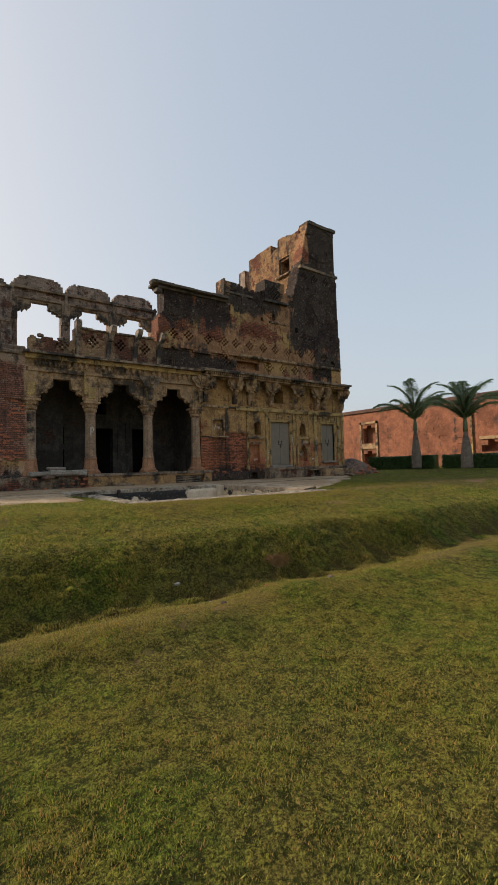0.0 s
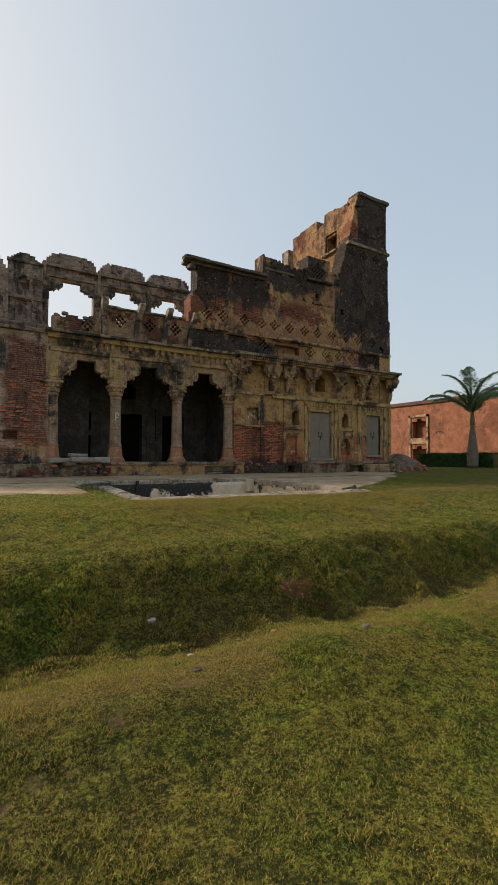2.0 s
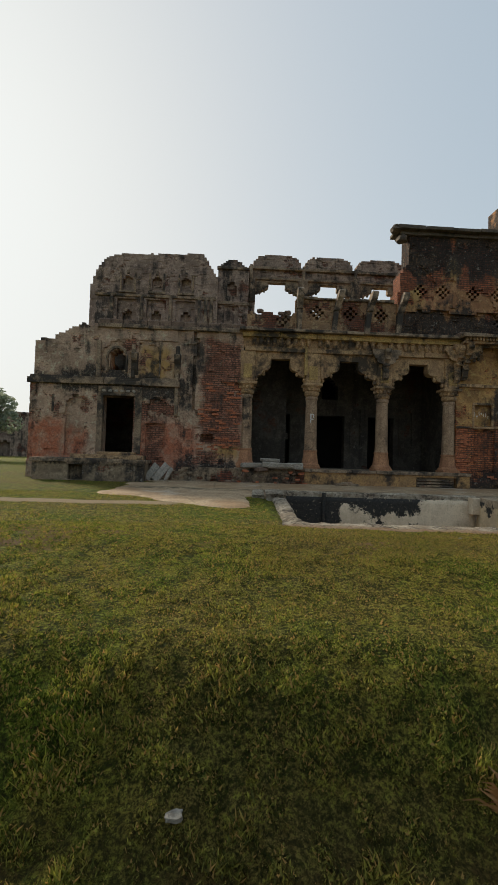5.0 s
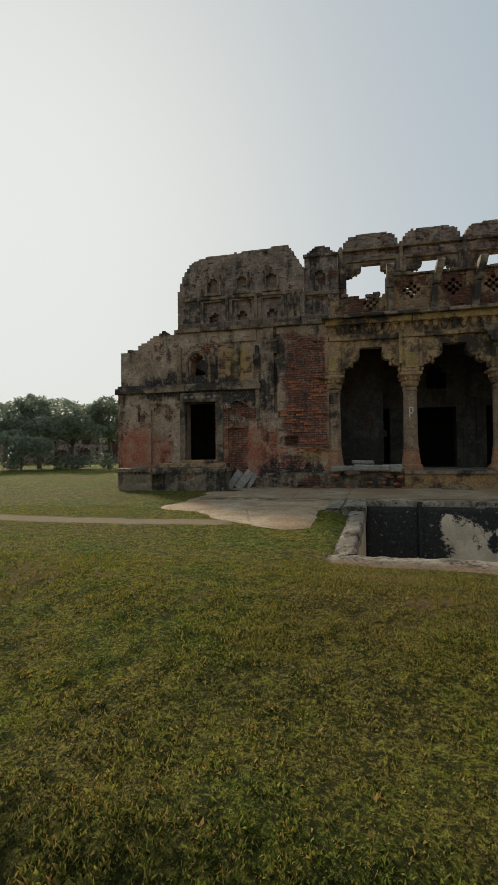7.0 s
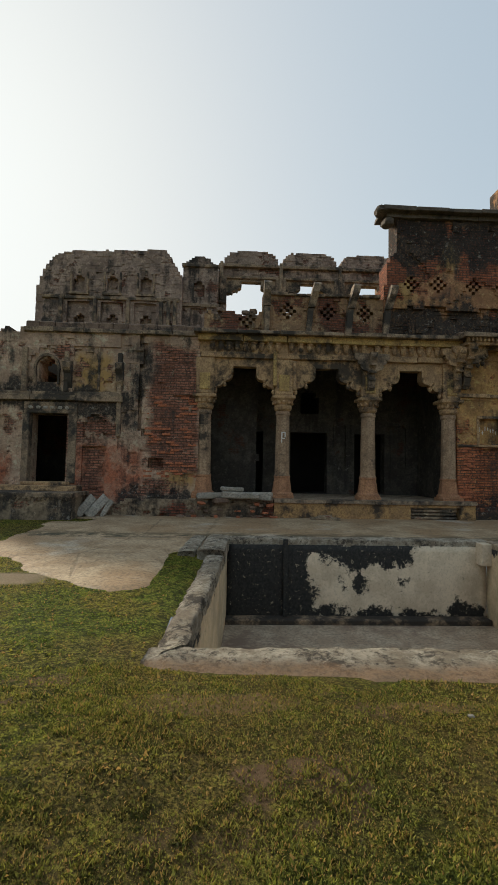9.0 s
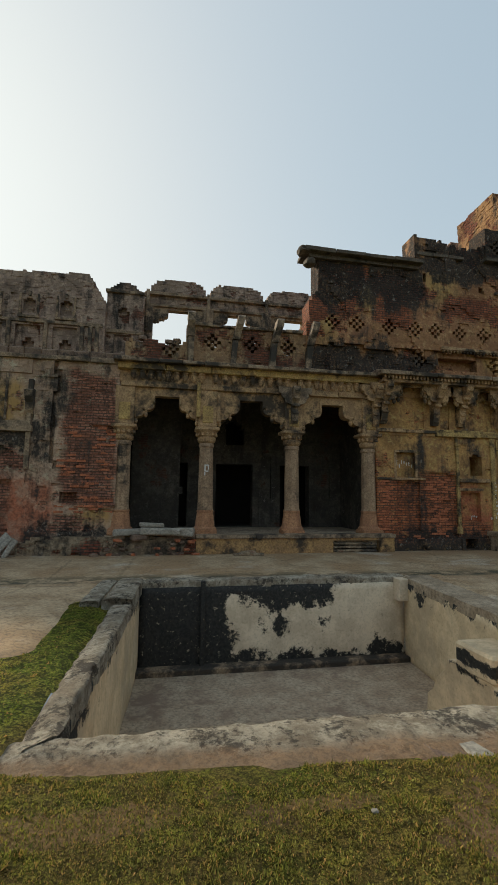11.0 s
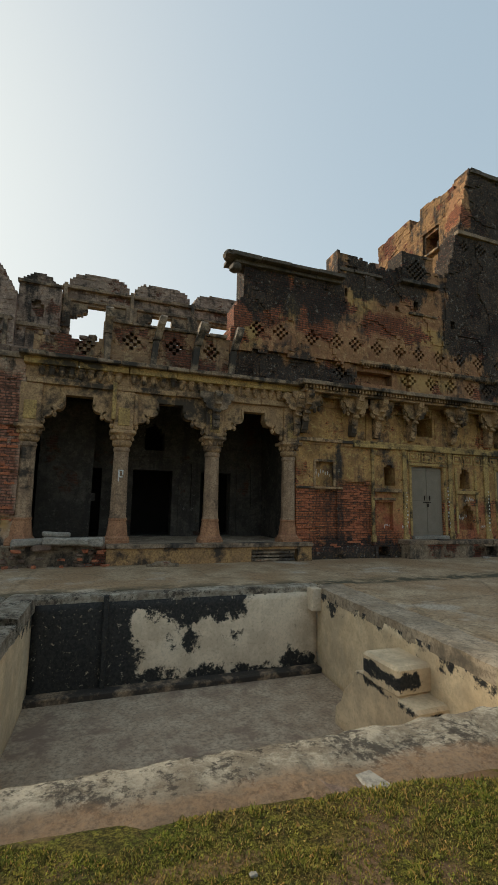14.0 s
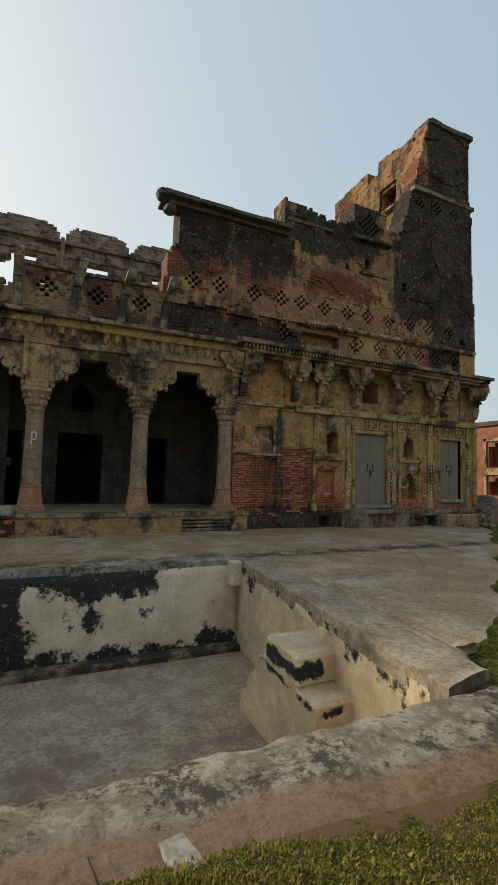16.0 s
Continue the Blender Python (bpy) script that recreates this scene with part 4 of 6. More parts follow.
def column(x, half=0):
    """A fluted column: square base, octagonal shaft with zigzag carving, leaf capital."""
    ob = tagged(new("column"), "carved sandstone column with flared base and leafy capital", "column", group="arcade columns")
    bm = boxes((-0.31, 0.31, -0.31, 0.31, 0, 0.12), bevel=0.02)
    lathe(bm, [(0.35, 0.10), (0.34, 0.17), (0.29, 0.22), (0.28, 0.30), (0.255, 0.48), (0.235, 0.60), (0.25, 0.63), (0.25, 0.67)], 8)
    part("base", bm, mat_column_base, ob, "reddened octagonal base")
    bm = bmesh.new()
    prof = [(0.235, 0.64), (0.235, 0.70), (0.222, 0.72)] + [(0.222 - 0.0025 * k, 0.72 + 0.19 * k) for k in range(9)] + [(0.20, 2.42), (0.225, 2.45), (0.225, 2.52), (0.20, 2.55)]
    lathe(bm, prof, 8)
    part("shaft", bm, mat_column, ob)
    bm = bmesh.new()
    for s in range(8):
        a = 2 * math.pi * s / 8
        for q in range(20):
            z = 0.82 + q * 0.078
            r = (0.222 - 0.0025 * (z - 0.72) / 0.19) * math.cos(math.pi / 8) + 0.001
            for sg in (-1, 1):
                p = [Vector((r, sg * 0.048, z)), Vector((r + 0.012, 0.0, z + 0.035)), Vector((r, 0.0, z + 0.062)), Vector((r, sg * 0.048, z + 0.028))]
                vs = [bm.verts.new(Matrix.Rotation(a, 3, "Z") @ v) for v in p]
                bm.faces.new(vs)
    part("carving", bm, mat_column, ob, "zigzag leaf carving on the shaft")
    bm = bmesh.new()
    lathe(bm, [(0.20, 2.55), (0.25, 2.60), (0.27, 2.68), (0.235, 2.74), (0.28, 2.82), (0.33, 2.90)], 12)
    box(bm, -0.34, 0.34, -0.30, 0.30, 2.90, 3.0, bevel=0.02)
    for s in range(12):
        a = 2 * math.pi * s / 12
        rock(bm, (0.27 * math.cos(a), 0.27 * math.sin(a), 2.80), (0.055, 0.055, 0.09), s, 1)
    part("capital", bm, mat_stone, ob)
    ob.matrix_world = pose(x, F + 0.18, 0.5) @ Matrix.Diagonal((1, 1, 1.0, 1))
    return ob


first = column(COLS[1])
tagged(first, "carved sandstone column with white paint daubed on its shaft")
for x in (COLS[0], COLS[2], COLS[3]):
    tagged(copy_thing(first, pose(x, F + 0.18, 0.5)), "carved sandstone column with flared base and leafy capital")
bm = bmesh.new()
for k, (x, z, w, h) in enumerate(((0.0, 2.42, 0.10, 0.03), (-0.045, 2.34, 0.035, 0.19), (0.05, 2.36, 0.03, 0.13), (0.01, 2.25, 0.08, 0.03), (-0.05, 2.18, 0.03, 0.10))):
    box(bm, 4.16 + x - w / 2, 4.16 + x + w / 2, F - 0.055, F - 0.03, z - h / 2, z + h / 2)
tagged(part("paint_daub", bm, mat_white), "white painted mark on the column shaft", "paint mark")


def cusp_half(u0, u1, z0, z1):
    """Outline of half a cusped arch from the capital (u0, z0) up to the flat crown (u1, z1), as lobes."""
    pts = [(u0, z0)]
    lobes = 3
    for k in range(lobes):
        ua, ub = u0 + (u1 - u0) * (k / lobes) ** 1.0, u0 + (u1 - u0) * ((k + 1) / lobes)
        za, zb = z0 + (z1 - 0.22 - z0) * (k / lobes) ** 0.9, z0 + (z1 - 0.22 - z0) * ((k + 1) / lobes) ** 0.9
        for q in range(1, 7):
            a = math.pi / 2 * q / 6
            pts.append((ua + (ub - ua) * math.sin(a) ** 0.8, za + (zb - za) * (1 - math.cos(a)) - 0.02 * math.sin(2 * a)))
        pts.append((ub, zb - 0.06))
        pts.append((ub + 0.01, zb + 0.01))
    pts.append((u1, z1))
    return pts


def cusped_arch(x0, x1, spring, crown, top, y0, y1, mat, mat_rib, name="cusped_arch", label="", flat=0.36, group=""):
    """Two lobed brackets that meet a flat crown, with pendant buds and a raised rib."""
    ob = tagged(new(name), label, "arch", group=group)
    c, w = (x0 + x1) / 2, (x1 - x0) / 2
    for s in (-1, 1):
        prof = cusp_half(0.0, w - flat, spring, crown)
        poly = [(c + s * (w - u), z) for u, z in prof] + [(c, crown), (c, top), (c + s * w, top)]
        bm = bmesh.new()
        prism(bm, poly, y0, y1)
        part("spandrel", bm, mat, ob)
        bm = bmesh.new()
        rim = [(c + s * (w - u), z) for u, z in prof]
        rim2 = [(c + s * (w - u + 0.07), z + 0.06) for u, z in prof]
        for k in range(len(rim) - 1):
            prism(bm, [rim[k], rim[k + 1], rim2[k + 1], rim2[k]], y0 - 0.03, y0 + 0.02)
        part("rib", bm, mat_rib, ob)
        for k in (1, 2):
            bm = bmesh.new()
            u = (w - flat) * k / 3
            zz = spring + (crown - 0.22 - spring) * (k / 3) ** 0.9 - 0.10
            lathe(bm, [(0.02, zz - 0.10), (0.055, zz - 0.06), (0.06, zz), (0.035, zz + 0.03), (0.06, zz + 0.07), (0.05, zz + 0.12)], 8, c + s * (w - u - 0.02), y0 + 0.03)
            part("pendant", bm, mat_rib, ob)
    return ob


for a, b in zip(COLS, COLS[1:]):
    cusped_arch(a + 0.02, b - 0.02, 3.50, 4.33, 4.56, F + 0.02, F + 0.32, mat_stone, mat_stone, label="cusped sandstone arch with lobed brackets and pendant buds", group="arcade arches", flat=0.34)

bm = boxes((0.98, 1.66, F - 0.05, F + 0.05, 3.42, 4.28), (1.2, 1.58, F - 0.075, F - 0.04, 3.6, 4.1), bevel=0.02, jit=0.01)
tagged(part("trim_impost_panel", bm, mat_left), "pinkish plaster block beside the first arch", "panel", kind="structure")
# imposts over the columns
for k, x in enumerate(COLS):
    ob = tagged(new("impost_block"), "carved impost block with a tall niche above the capital", "impost", group="impost blocks")
    part("block", boxes((x - 0.26, x + 0.26, F - 0.06, F + 0.3, 3.50, 4.56), bevel=0.02), mat_stone, ob)
    part("panel", boxes((x - 0.15, x + 0.15, F - 0.085, F - 0.05, 3.62, 4.1), bevel=0.012), mat_yellow, ob)
    if k == 1:
        part("strip", boxes((x - 0.33, x - 0.22, F - 0.16, F - 0.02, 3.75, 4.75), bevel=0.02), mat_yellow, ob, "projecting yellow strut")
        part("strip", boxes((x + 0.25, x + 0.35, F - 0.10, F - 0.02, 3.65, 4.5), bevel=0.02), mat_stone, ob)


def strut_bracket(x, y, ztop, h, out, mat, w=0.16, label="", group=""):
    """A carved S-shaped stone bracket with scroll and leaf end."""
    ob = tagged(new("eave_bracket"), label, "bracket", group=group)
    outer, inner = [], []
    for k in range(13):
        t = k / 12
        yy = out * (t ** 1.5) + 0.05 * math.sin(t * 9.4)
        zz = -h + h * t
        outer.append((y - 0.10 - yy, ztop + zz))
        inner.append((y + 0.02 - yy * 0.55, ztop + zz + 0.04))
    bm = bmesh.new()
    poly = outer + [(y + 0.05, ztop)] + [(y + 0.05, ztop - h)]
    prism_x(bm, poly, x - w / 2, x + w / 2)
    part("strut", bm, mat, ob)
    for k in range(5):
        t = (k + 0.5) / 5
        bm = bmesh.new()
        rock(bm, (x, y - 0.10 - out * t ** 1.5, ztop - h + h * t), (w * 0.75, 0.075, 0.085), k + int(x * 10), 1, 0.2)
        part("scroll", bm, mat, ob)
    for s in (-1, 1):
        bm = bmesh.new()
        pts = [(x + s * w * 0.4, ztop), (x + s * 0.5, ztop), (x + s * 0.5, ztop - 0.07)]
        for ca, cz, r in ((0.43, 0.12, 0.08), (0.33, 0.24, 0.09), (0.23, 0.38, 0.10)):
            for q in range(5):
                a = 1.2 - q * 0.7
                pts.append((x + s * (ca + r * math.cos(a)), ztop - cz + r * math.sin(a)))
        pts.append((x + s * w * 0.4, ztop - 0.52))
        prism(bm, pts, y - out * 0.55 - 0.05, y - out * 0.55 + 0.05)
        part("wing", bm, mat, ob)
    return ob


strut_bracket(COLS[2], F - 0.02, 4.75, 1.05, 0.32, mat_stone_d, 0.2, "broken black-stained strut bracket over a column", "strut brackets")
strut_bracket(COLS[3] + 0.12, F - 0.02, 4.95, 1.25, 0.4, mat_stone, 0.2, "sandstone strut bracket at the arcade corner", "strut brackets")

# entablature: lintel, bud frieze, ledge
slab_trim("trim_lintel", 1.75, 9.35, F - 0.10, F + 0.3, 4.562, 4.70, mat_stone, "worn stone lintel course", step=1.24)
slab_trim("trim_frieze", 1.7, 9.4, F - 0.05, F + 0.3, 4.70, 5.02, mat_stone, "recessed frieze course", step=2.45)
slab_trim("trim_frieze_cap", 1.65, 9.4, F - 0.22, F + 0.3, 5.02, 5.20, mat_yellow, "yellowed upper moulding", step=1.24)
slab_trim("trim_ledge", 1.55, 9.5, F - 0.42, F + 0.3, 5.20, 5.29, mat_stone_d, "broken blackened drip ledge", step=0.62)
for bay in range(3):
    a, b = COLS[bay] + 0.2, COLS[bay + 1] - 0.2
    n = 9
    bud = bmesh.new()
    lathe(bud, [(0.03, 4.76), (0.065, 4.80), (0.085, 4.88), (0.075, 4.95), (0.10, 4.98), (0.10, 5.02)], 8, 0, F - 0.06)
    ob = tagged(new("bud_frieze"), "row of carved stone buds under the ledge", "frieze", group="bud friezes")
    one = part("bud", bud, mat_stone, ob)
    one.location.x = a
    for k in range(1, n):
        o = one.copy()
        scene.collection.objects.link(o)
        o.location.x = a + (b - a) * k / (n - 1)

# inside of the arcade, its shade also put into the wall colour
def arcade_back(x, z):
    for x0, x1, z0, z1 in ((4.77, 6.05, 0.5, 2.72), (7.09, 8.2, 0.5, 2.72), (3.15, 3.8, 0.5, 2.70)):
        if inside(x, z, x0, x1, z0, z1):
            return None
    if inside(x, z, 5.1, 5.72, 3.35, 4.25, True):
        return None
    if inside(x, z, 4.55, 6.27, 0.5, 2.95) or inside(x, z, 6.9, 8.4, 0.5, 2.95):
        return 0.05
    for c in (6.62, 8.75):
        if inside(x, z, c - 0.16, c + 0.16, 1.5, 3.0, True):
            return 0.1
    return 0.0 if not 3.1 < z < 3.2 else -0.06


tagged(masonry("wall_arcade_back", 1.5, 9.5, 0.3, 5.15, 23.0, 0.5, arcade_back, mat_inside, relief=0.004), "inner wall with doorways and niches, shade painted into its colour", "wall", kind="structure")
tagged(part("wall_arcade_side", boxes((1.35, 1.62, 20.35, 23.2, 0.3, 5.15), (9.35, 9.6, 20.7, 23.2, 0.3, 5.15)), mat_inside), "side walls of the arcade, darkened in colour for shade", "wall", kind="structure")
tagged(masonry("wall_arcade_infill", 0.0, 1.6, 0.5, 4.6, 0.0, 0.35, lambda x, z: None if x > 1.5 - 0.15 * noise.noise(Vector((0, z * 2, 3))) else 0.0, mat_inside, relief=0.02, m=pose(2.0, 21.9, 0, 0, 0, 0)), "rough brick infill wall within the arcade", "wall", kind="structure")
tagged(part("ceiling_arcade", boxes((1.5, 9.6, F + 0.3, 23.2, 4.9, 5.1)), mat_inside), "arcade ceiling slab, darkened in colour for shade", "ceiling", kind="structure")
# room walls coloured near-black so the doorways read as deep shade
tagged(part("wall_inner_rooms", boxes((1.4, 9.6, 25.2, 25.4, 0.0, 5.1), (1.3, 1.5, 23.5, 25.4, 0.0, 5.1), (9.5, 9.7, 23.5, 25.4, 0, 5.1), (1.4, 9.6, 23.4, 25.3, 0.3, 0.5)), mat_pit_shade), "near-black walls painting the dark of rooms behind the arcade", "wall", kind="structure")

# ---- right wing, lower storey ----


def right_depth(x, z):
    if inside(x, z, 13.57, 14.93, 0.68, 3.0) or inside(x, z, 17.34, 18.35, 0.85, 3.0):
        return 0.16
    if inside(x, z, 13.92, 14.58, 4.0, 4.86, True):
        return None
    if inside(x, z, 13.80, 14.70, 3.95, 5.0, True):
        return 0.05
    if inside(x, z, 12.48, 12.90, 2.30, 3.0, True) or inside(x, z, 15.66, 16.14, 2.33, 2.98, True):
        return 0.55
    if inside(x, z, 9.96, 10.58, 2.25, 2.96):
        return 0.14
    if inside(x, z, 15.55, 16.23, 0.91, 1.75, True):
        return 0.3
    if inside(x, z, 12.10, 12.80, 0.90, 1.80):
        return 0.18
    if inside(x, z, 9.95, 10.72, 0.55, 2.1):
        return 0.1
    if inside(x, z, 12.15, 12.55, 0.06, 0.38) or inside(x, z, 15.6, 16.3, 0.02, 0.4):
        return 0.4
    if z > 3.72:
        for x0, x1 in ((9.5, 10.9), (11.45, 11.85), (12.35, 13.3), (15.5, 16.6), (17.4, 18.7)):
            if inside(x, z, x0, x1, 3.75, 4.7):
                return 0.05
        return 0.02
    d = 0.0
    if 10.95 < x < 12.05 and z < 2.3 + 0.2 * noise.noise(Vector((x, 0, z))):
        d = 0.05 + 0.05 * noise.noise(Vector((x * 1.5, 2, z * 1.5)))
    if x < 13 and z < 0.35:
        d -= 0.10
    if 9.3 < x < 12.0 and 2.9 < z < 3.5:
        d += 0.03
    return d


tagged(masonry("wall_right_wing", 9.3, 19.15, -0.1, 5.15, F, 0.8, right_depth, mat_right, relief=0.009), "ochre plaster wall with red brick showing at its foot", "wall", kind="structure")
tagged(masonry("wall_right_return", 20.0, 30.0, -0.1, 6.3, 0, 0.8, lambda x, z: 0.0, mat_right, dx=0.3, dz=0.2, m=pose(19.15, 0, 0, 0, 0, 90) ), "end wall of the right wing", "wall", kind="structure")
slab_trim("trim_string_right", 11.3, 19.2, F - 0.10, F + 0.05, 3.50, 3.60, mat_yellow, "yellowed stone string course", step=1.6)
slab_trim("trim_string_right_upper", 11.3, 19.2, F - 0.05, F + 0.05, 3.60, 3.70, mat_yellow, "upper moulding of the string course", step=1.6)
slab_trim("trim_string_right_short", 9.3, 11.3, F - 0.07, F + 0.05, 3.58, 3.68, mat_stone, "broken string course", step=1.0)
for x0, x1, z0, z1 in ((11.98, 12.08, 0.5, 3.5), (13.2, 13.36, 0.55, 3.5), (15.12, 15.28, 0.55, 3.5), (16.72, 16.95, 0.55, 3.5), (18.62, 18.78, 0.55, 3.5), (19.0, 19.17, 0.55, 3.5)):
    bm = boxes((x0, x1, F - 0.05, F + 0.03, z0 + 0.12, z1), (x0 - 0.02, x1 + 0.02, F - 0.08, F + 0.03, z0, z0 + 0.2), (x0 - 0.02, x1 + 0.02, F - 0.075, F + 0.03, z1 - 0.3, z1 - 0.22), bevel=0.01)
    tagged(part("trim_pilaster_right", bm, mat_yellow), "flat ochre pilaster", "pilaster", kind="structure")
# sunk panels over the doors
for x0, x1 in ((13.4, 15.1), (15.32, 16.7), (16.98, 18.6)):
    ob = tagged(new("trim_panel_band"), "row of small sunk stone panels over the door", "panel band", kind="structure")
    n = 3
    w = (x1 - x0) / n
    for k in range(n):
        a, b = x0 + w * k + 0.04, x0 + w * (k + 1) - 0.04
        bm = boxes((a, b, F - 0.03, F + 0.02, 3.42, 3.46), (a, b, F - 0.03, F + 0.02, 3.14, 3.18), (a, a + 0.04, F - 0.03, F + 0.02, 3.181, 3.419), (b - 0.04, b, F - 0.03, F + 0.02, 3.181, 3.419))
        rock(bm, ((a + b) / 2, F - 0.005, 3.30), (w * 0.24, 0.03, 0.09), k, 1)
        part("panel", bm, mat_yellow, ob)


def plank_door(name, x0, x1, z0, z1, label):
    """A double-leaf grey door in a stone frame, with bolt and padlock."""
    ob = tagged(new(name), label, "door", kind="structure")
    y, c = F + 0.08, (x0 + x1) / 2
    part("frame", boxes((x0 - 0.10, x0, F - 0.03, F + 0.14, z0, z1), (x1, x1 + 0.10, F - 0.03, F + 0.14, z0, z1), (x0 - 0.12, x1 + 0.12, F - 0.05, F + 0.14, z1, z1 + 0.1), bevel=0.012), mat_yellow, ob, "ochre stone door frame")
    for a, b in ((x0 + 0.01, c - 0.005), (c + 0.005, x1 - 0.01)):
        leaf = part("leaf", boxes((a, b, y, y + 0.045, z0 + 0.02, z1 - 0.01), bevel=0.006), mat_door, ob)
        part("rail", boxes(*[(a + 0.02, b - 0.02, y - 0.012, y + 0.002, z, z + 0.05) for z in (z0 + 0.1, (z0 + z1) / 2, z1 - 0.15)], bevel=0.003), mat_door, leaf)
    zc = z0 + (z1 - z0) * 0.47
    part("bolt", boxes((c - 0.16, c + 0.16, y - 0.03, y - 0.004, zc, zc + 0.03), (c - 0.02, c + 0.05, y - 0.05, y - 0.028, zc - 0.14, zc - 0.02), bevel=0.005), mat_iron, ob)
    for s in (-1, 1):
        bm = boxes((c + s * 0.11 - 0.012, c + s * 0.11 + 0.012, y - 0.035, y - 0.004, zc + 0.08, zc + 0.24), bevel=0.004)
        part("handle", bm, mat_iron, ob, "iron handle")
    part("sill", boxes((x0 - 0.05, x1 + 0.05, F - 0.14, F + 0.1, z0 - 0.1, z0 + 0.01), bevel=0.015), mat_slab, ob, "pale stone sill")
    return ob


plank_door("door_1", 13.57, 14.93, 0.68, 3.0, "closed grey double door with iron bolt")
plank_door("door_2", 17.34, 18.35, 0.86, 3.0, "narrow closed grey double door with iron bolt")
# sills and shelves of the niches
bm = boxes((12.05, 13.1, F - 0.12, F + 0.05, 2.08, 2.2), (12.0, 12.9, F - 0.05, F + 0.05, 1.82, 1.9), bevel=0.012)
tagged(part("trim_niche_shelf", bm, mat_stone), "moulded shelf under a small niche", "shelf", kind="structure")
bm = boxes((15.4, 16.4, F - 0.08, F + 0.05, 2.1, 2.22), (15.42, 15.5, F - 0.04, F + 0.03, 0.75, 2.1), (16.3, 16.38, F - 0.04, F + 0.03, 0.75, 2.1), (15.4, 15.5, F - 0.05, F + 0.03, 2.25, 3.0), (16.28, 16.38, F - 0.05, F + 0.03, 2.25, 3.0), bevel=0.01)
tagged(part("trim_niche_frame", bm, mat_yellow), "carved frame round two stacked niches", "niche frame", kind="structure")
bm = boxes((9.9, 10.64, F - 0.035, F + 0.02, 2.96, 3.04), (9.88, 9.96, F - 0.03, F + 0.02, 2.2, 2.96), (10.58, 10.66, F - 0.03, F + 0.02, 2.2, 2.96), (9.3, 10.9, F - 0.05, F + 0.02, 2.12, 2.19), bevel=0.012)
tagged(part("trim_niche_left", bm, mat_stone), "plaster frame of a blind square niche", "niche frame", kind="structure")

# right plinth
slab_trim("trim_plinth_right", 12.95, 18.75, 19.4, 20.0, 0.44, 0.56, mat_stone_d, "dark moulded slab edge before the doors", step=1.2)
tagged(masonry("wall_plinth_right", 13.0, 18.7, -0.12, 0.44, 19.46, 0.5, lambda x, z: 0.35 if inside(x, z, 15.6, 16.6, 0.0, 0.4) else 0.0, mat_plinth), "rough brick plinth under the doors", "plinth", kind="structure")
tagged(part("plinth_block", boxes((16.7, 18.95, 19.1, 19.5, -0.05, 0.4), bevel=0.04, jit=0.03), mat_stone), "low stone block before the narrow door", "block")

# eave of the right wing with brackets and dentils
slab_trim("trim_eave", 9.15, 19.25, 19.2, 20.05, 5.20, 5.30, mat_stone_d, "projecting stone eave with a broken edge", step=0.95)
slab_trim("trim_eave_bed", 9.3, 19.2, 19.42, 20.02, 5.02, 5.10, mat_stone, "bed moulding of the eave", step=1.9)
bm = bmesh.new()
k = 9.3
while k < 19.15:
    box(bm, k, k + 0.06, 19.34, 19.5, 5.10, 5.20)
    k += 0.115
tagged(part("trim_eave_dentils", bm, mat_stone), "close row of stone dentils under the eave", "dentils", kind="stuff")
for x in (9.5, 11.25, 12.15, 13.55, 15.3, 16.95, 17.45, 18.98):
    strut_bracket(x, F - 0.02, 5.02, 1.2, 0.55, mat_stone, 0.2, "carved serpentine stone bracket under the eave", "eave brackets")
for a, b in ((9.62, 11.13), (12.3, 13.4), (15.45, 16.8), (17.6, 18.85), (11.4, 12.0)):
    cusped_arch(a, b, 4.55, 4.95, 5.02, F - 0.30, F - 0.22, mat_stone, mat_stone, name="bracket_arch", label="thin lobed stone arch between two eave brackets", flat=(b - a) * 0.22, group="bracket arches")
strut_bracket(19.2, F + 0.3, 5.02, 1.2, 0.4, mat_stone, 0.2, "corner bracket under the eave", "eave brackets")
# white scrawls on the wall
seed = random.Random(5)
for cx, cz, n, s in ((10.25, 2.62, 9, 0.13), (12.72, 1.0, 5, 0.1), (13.3, 1.6, 10, 0.05), (15.05, 1.7, 12, 0.05), (16.05, 1.92, 7, 0.09), (15.9, 1.3, 10, 0.1), (16.85, 1.6, 12, 0.06), (18.7, 2.3, 8, 0.06), (13.25, 0.95, 4, 0.09), (16.6, 1.0, 5, 0.07), (15.2, 1.0, 3, 0.07)):
    bm = bmesh.new()
    tall = s < 0.07
    for q in range(n):
        x = cx + (seed.uniform(-0.03, 0.03) if tall else (q - n / 2) * s * 0.62)
        z = cz + ((q - n / 2) * 0.12 if tall else seed.uniform(-s, s) * 0.5)
        w, h = (seed.uniform(0.02, 0.06), seed.uniform(0.02, 0.07)) if tall else (0.018, seed.uniform(s * 0.6, s * 1.3))
        yy = F + (0.135 if cx == 10.25 else 0.16 if cx == 12.72 else 0.285 if cx == 15.9 else -0.072 if tall else -0.018)
        box(bm, x - w / 2, x + w / 2, yy - 0.006, yy, z - h / 2, z + h / 2)
        if not tall and q % 2:
            box(bm, x - 0.03, x + 0.03, yy - 0.0105, yy - 0.0065, z, z + 0.014)
    tagged(part("scrawl", bm, mat_white), "illegible white chalk scrawl on the wall", "graffiti", kind="stuff")

# ---- upper storeys ----
DIAM = (7.95, 8.75, 9.85, 10.75, 11.45, 12.35, 13.25, 14.05, 14.95, 15.85, 16.75, 17.75)
DIAM2 = (10.95, 13.65, 14.55, 15.45, 16.35, 17.15, 18.05)


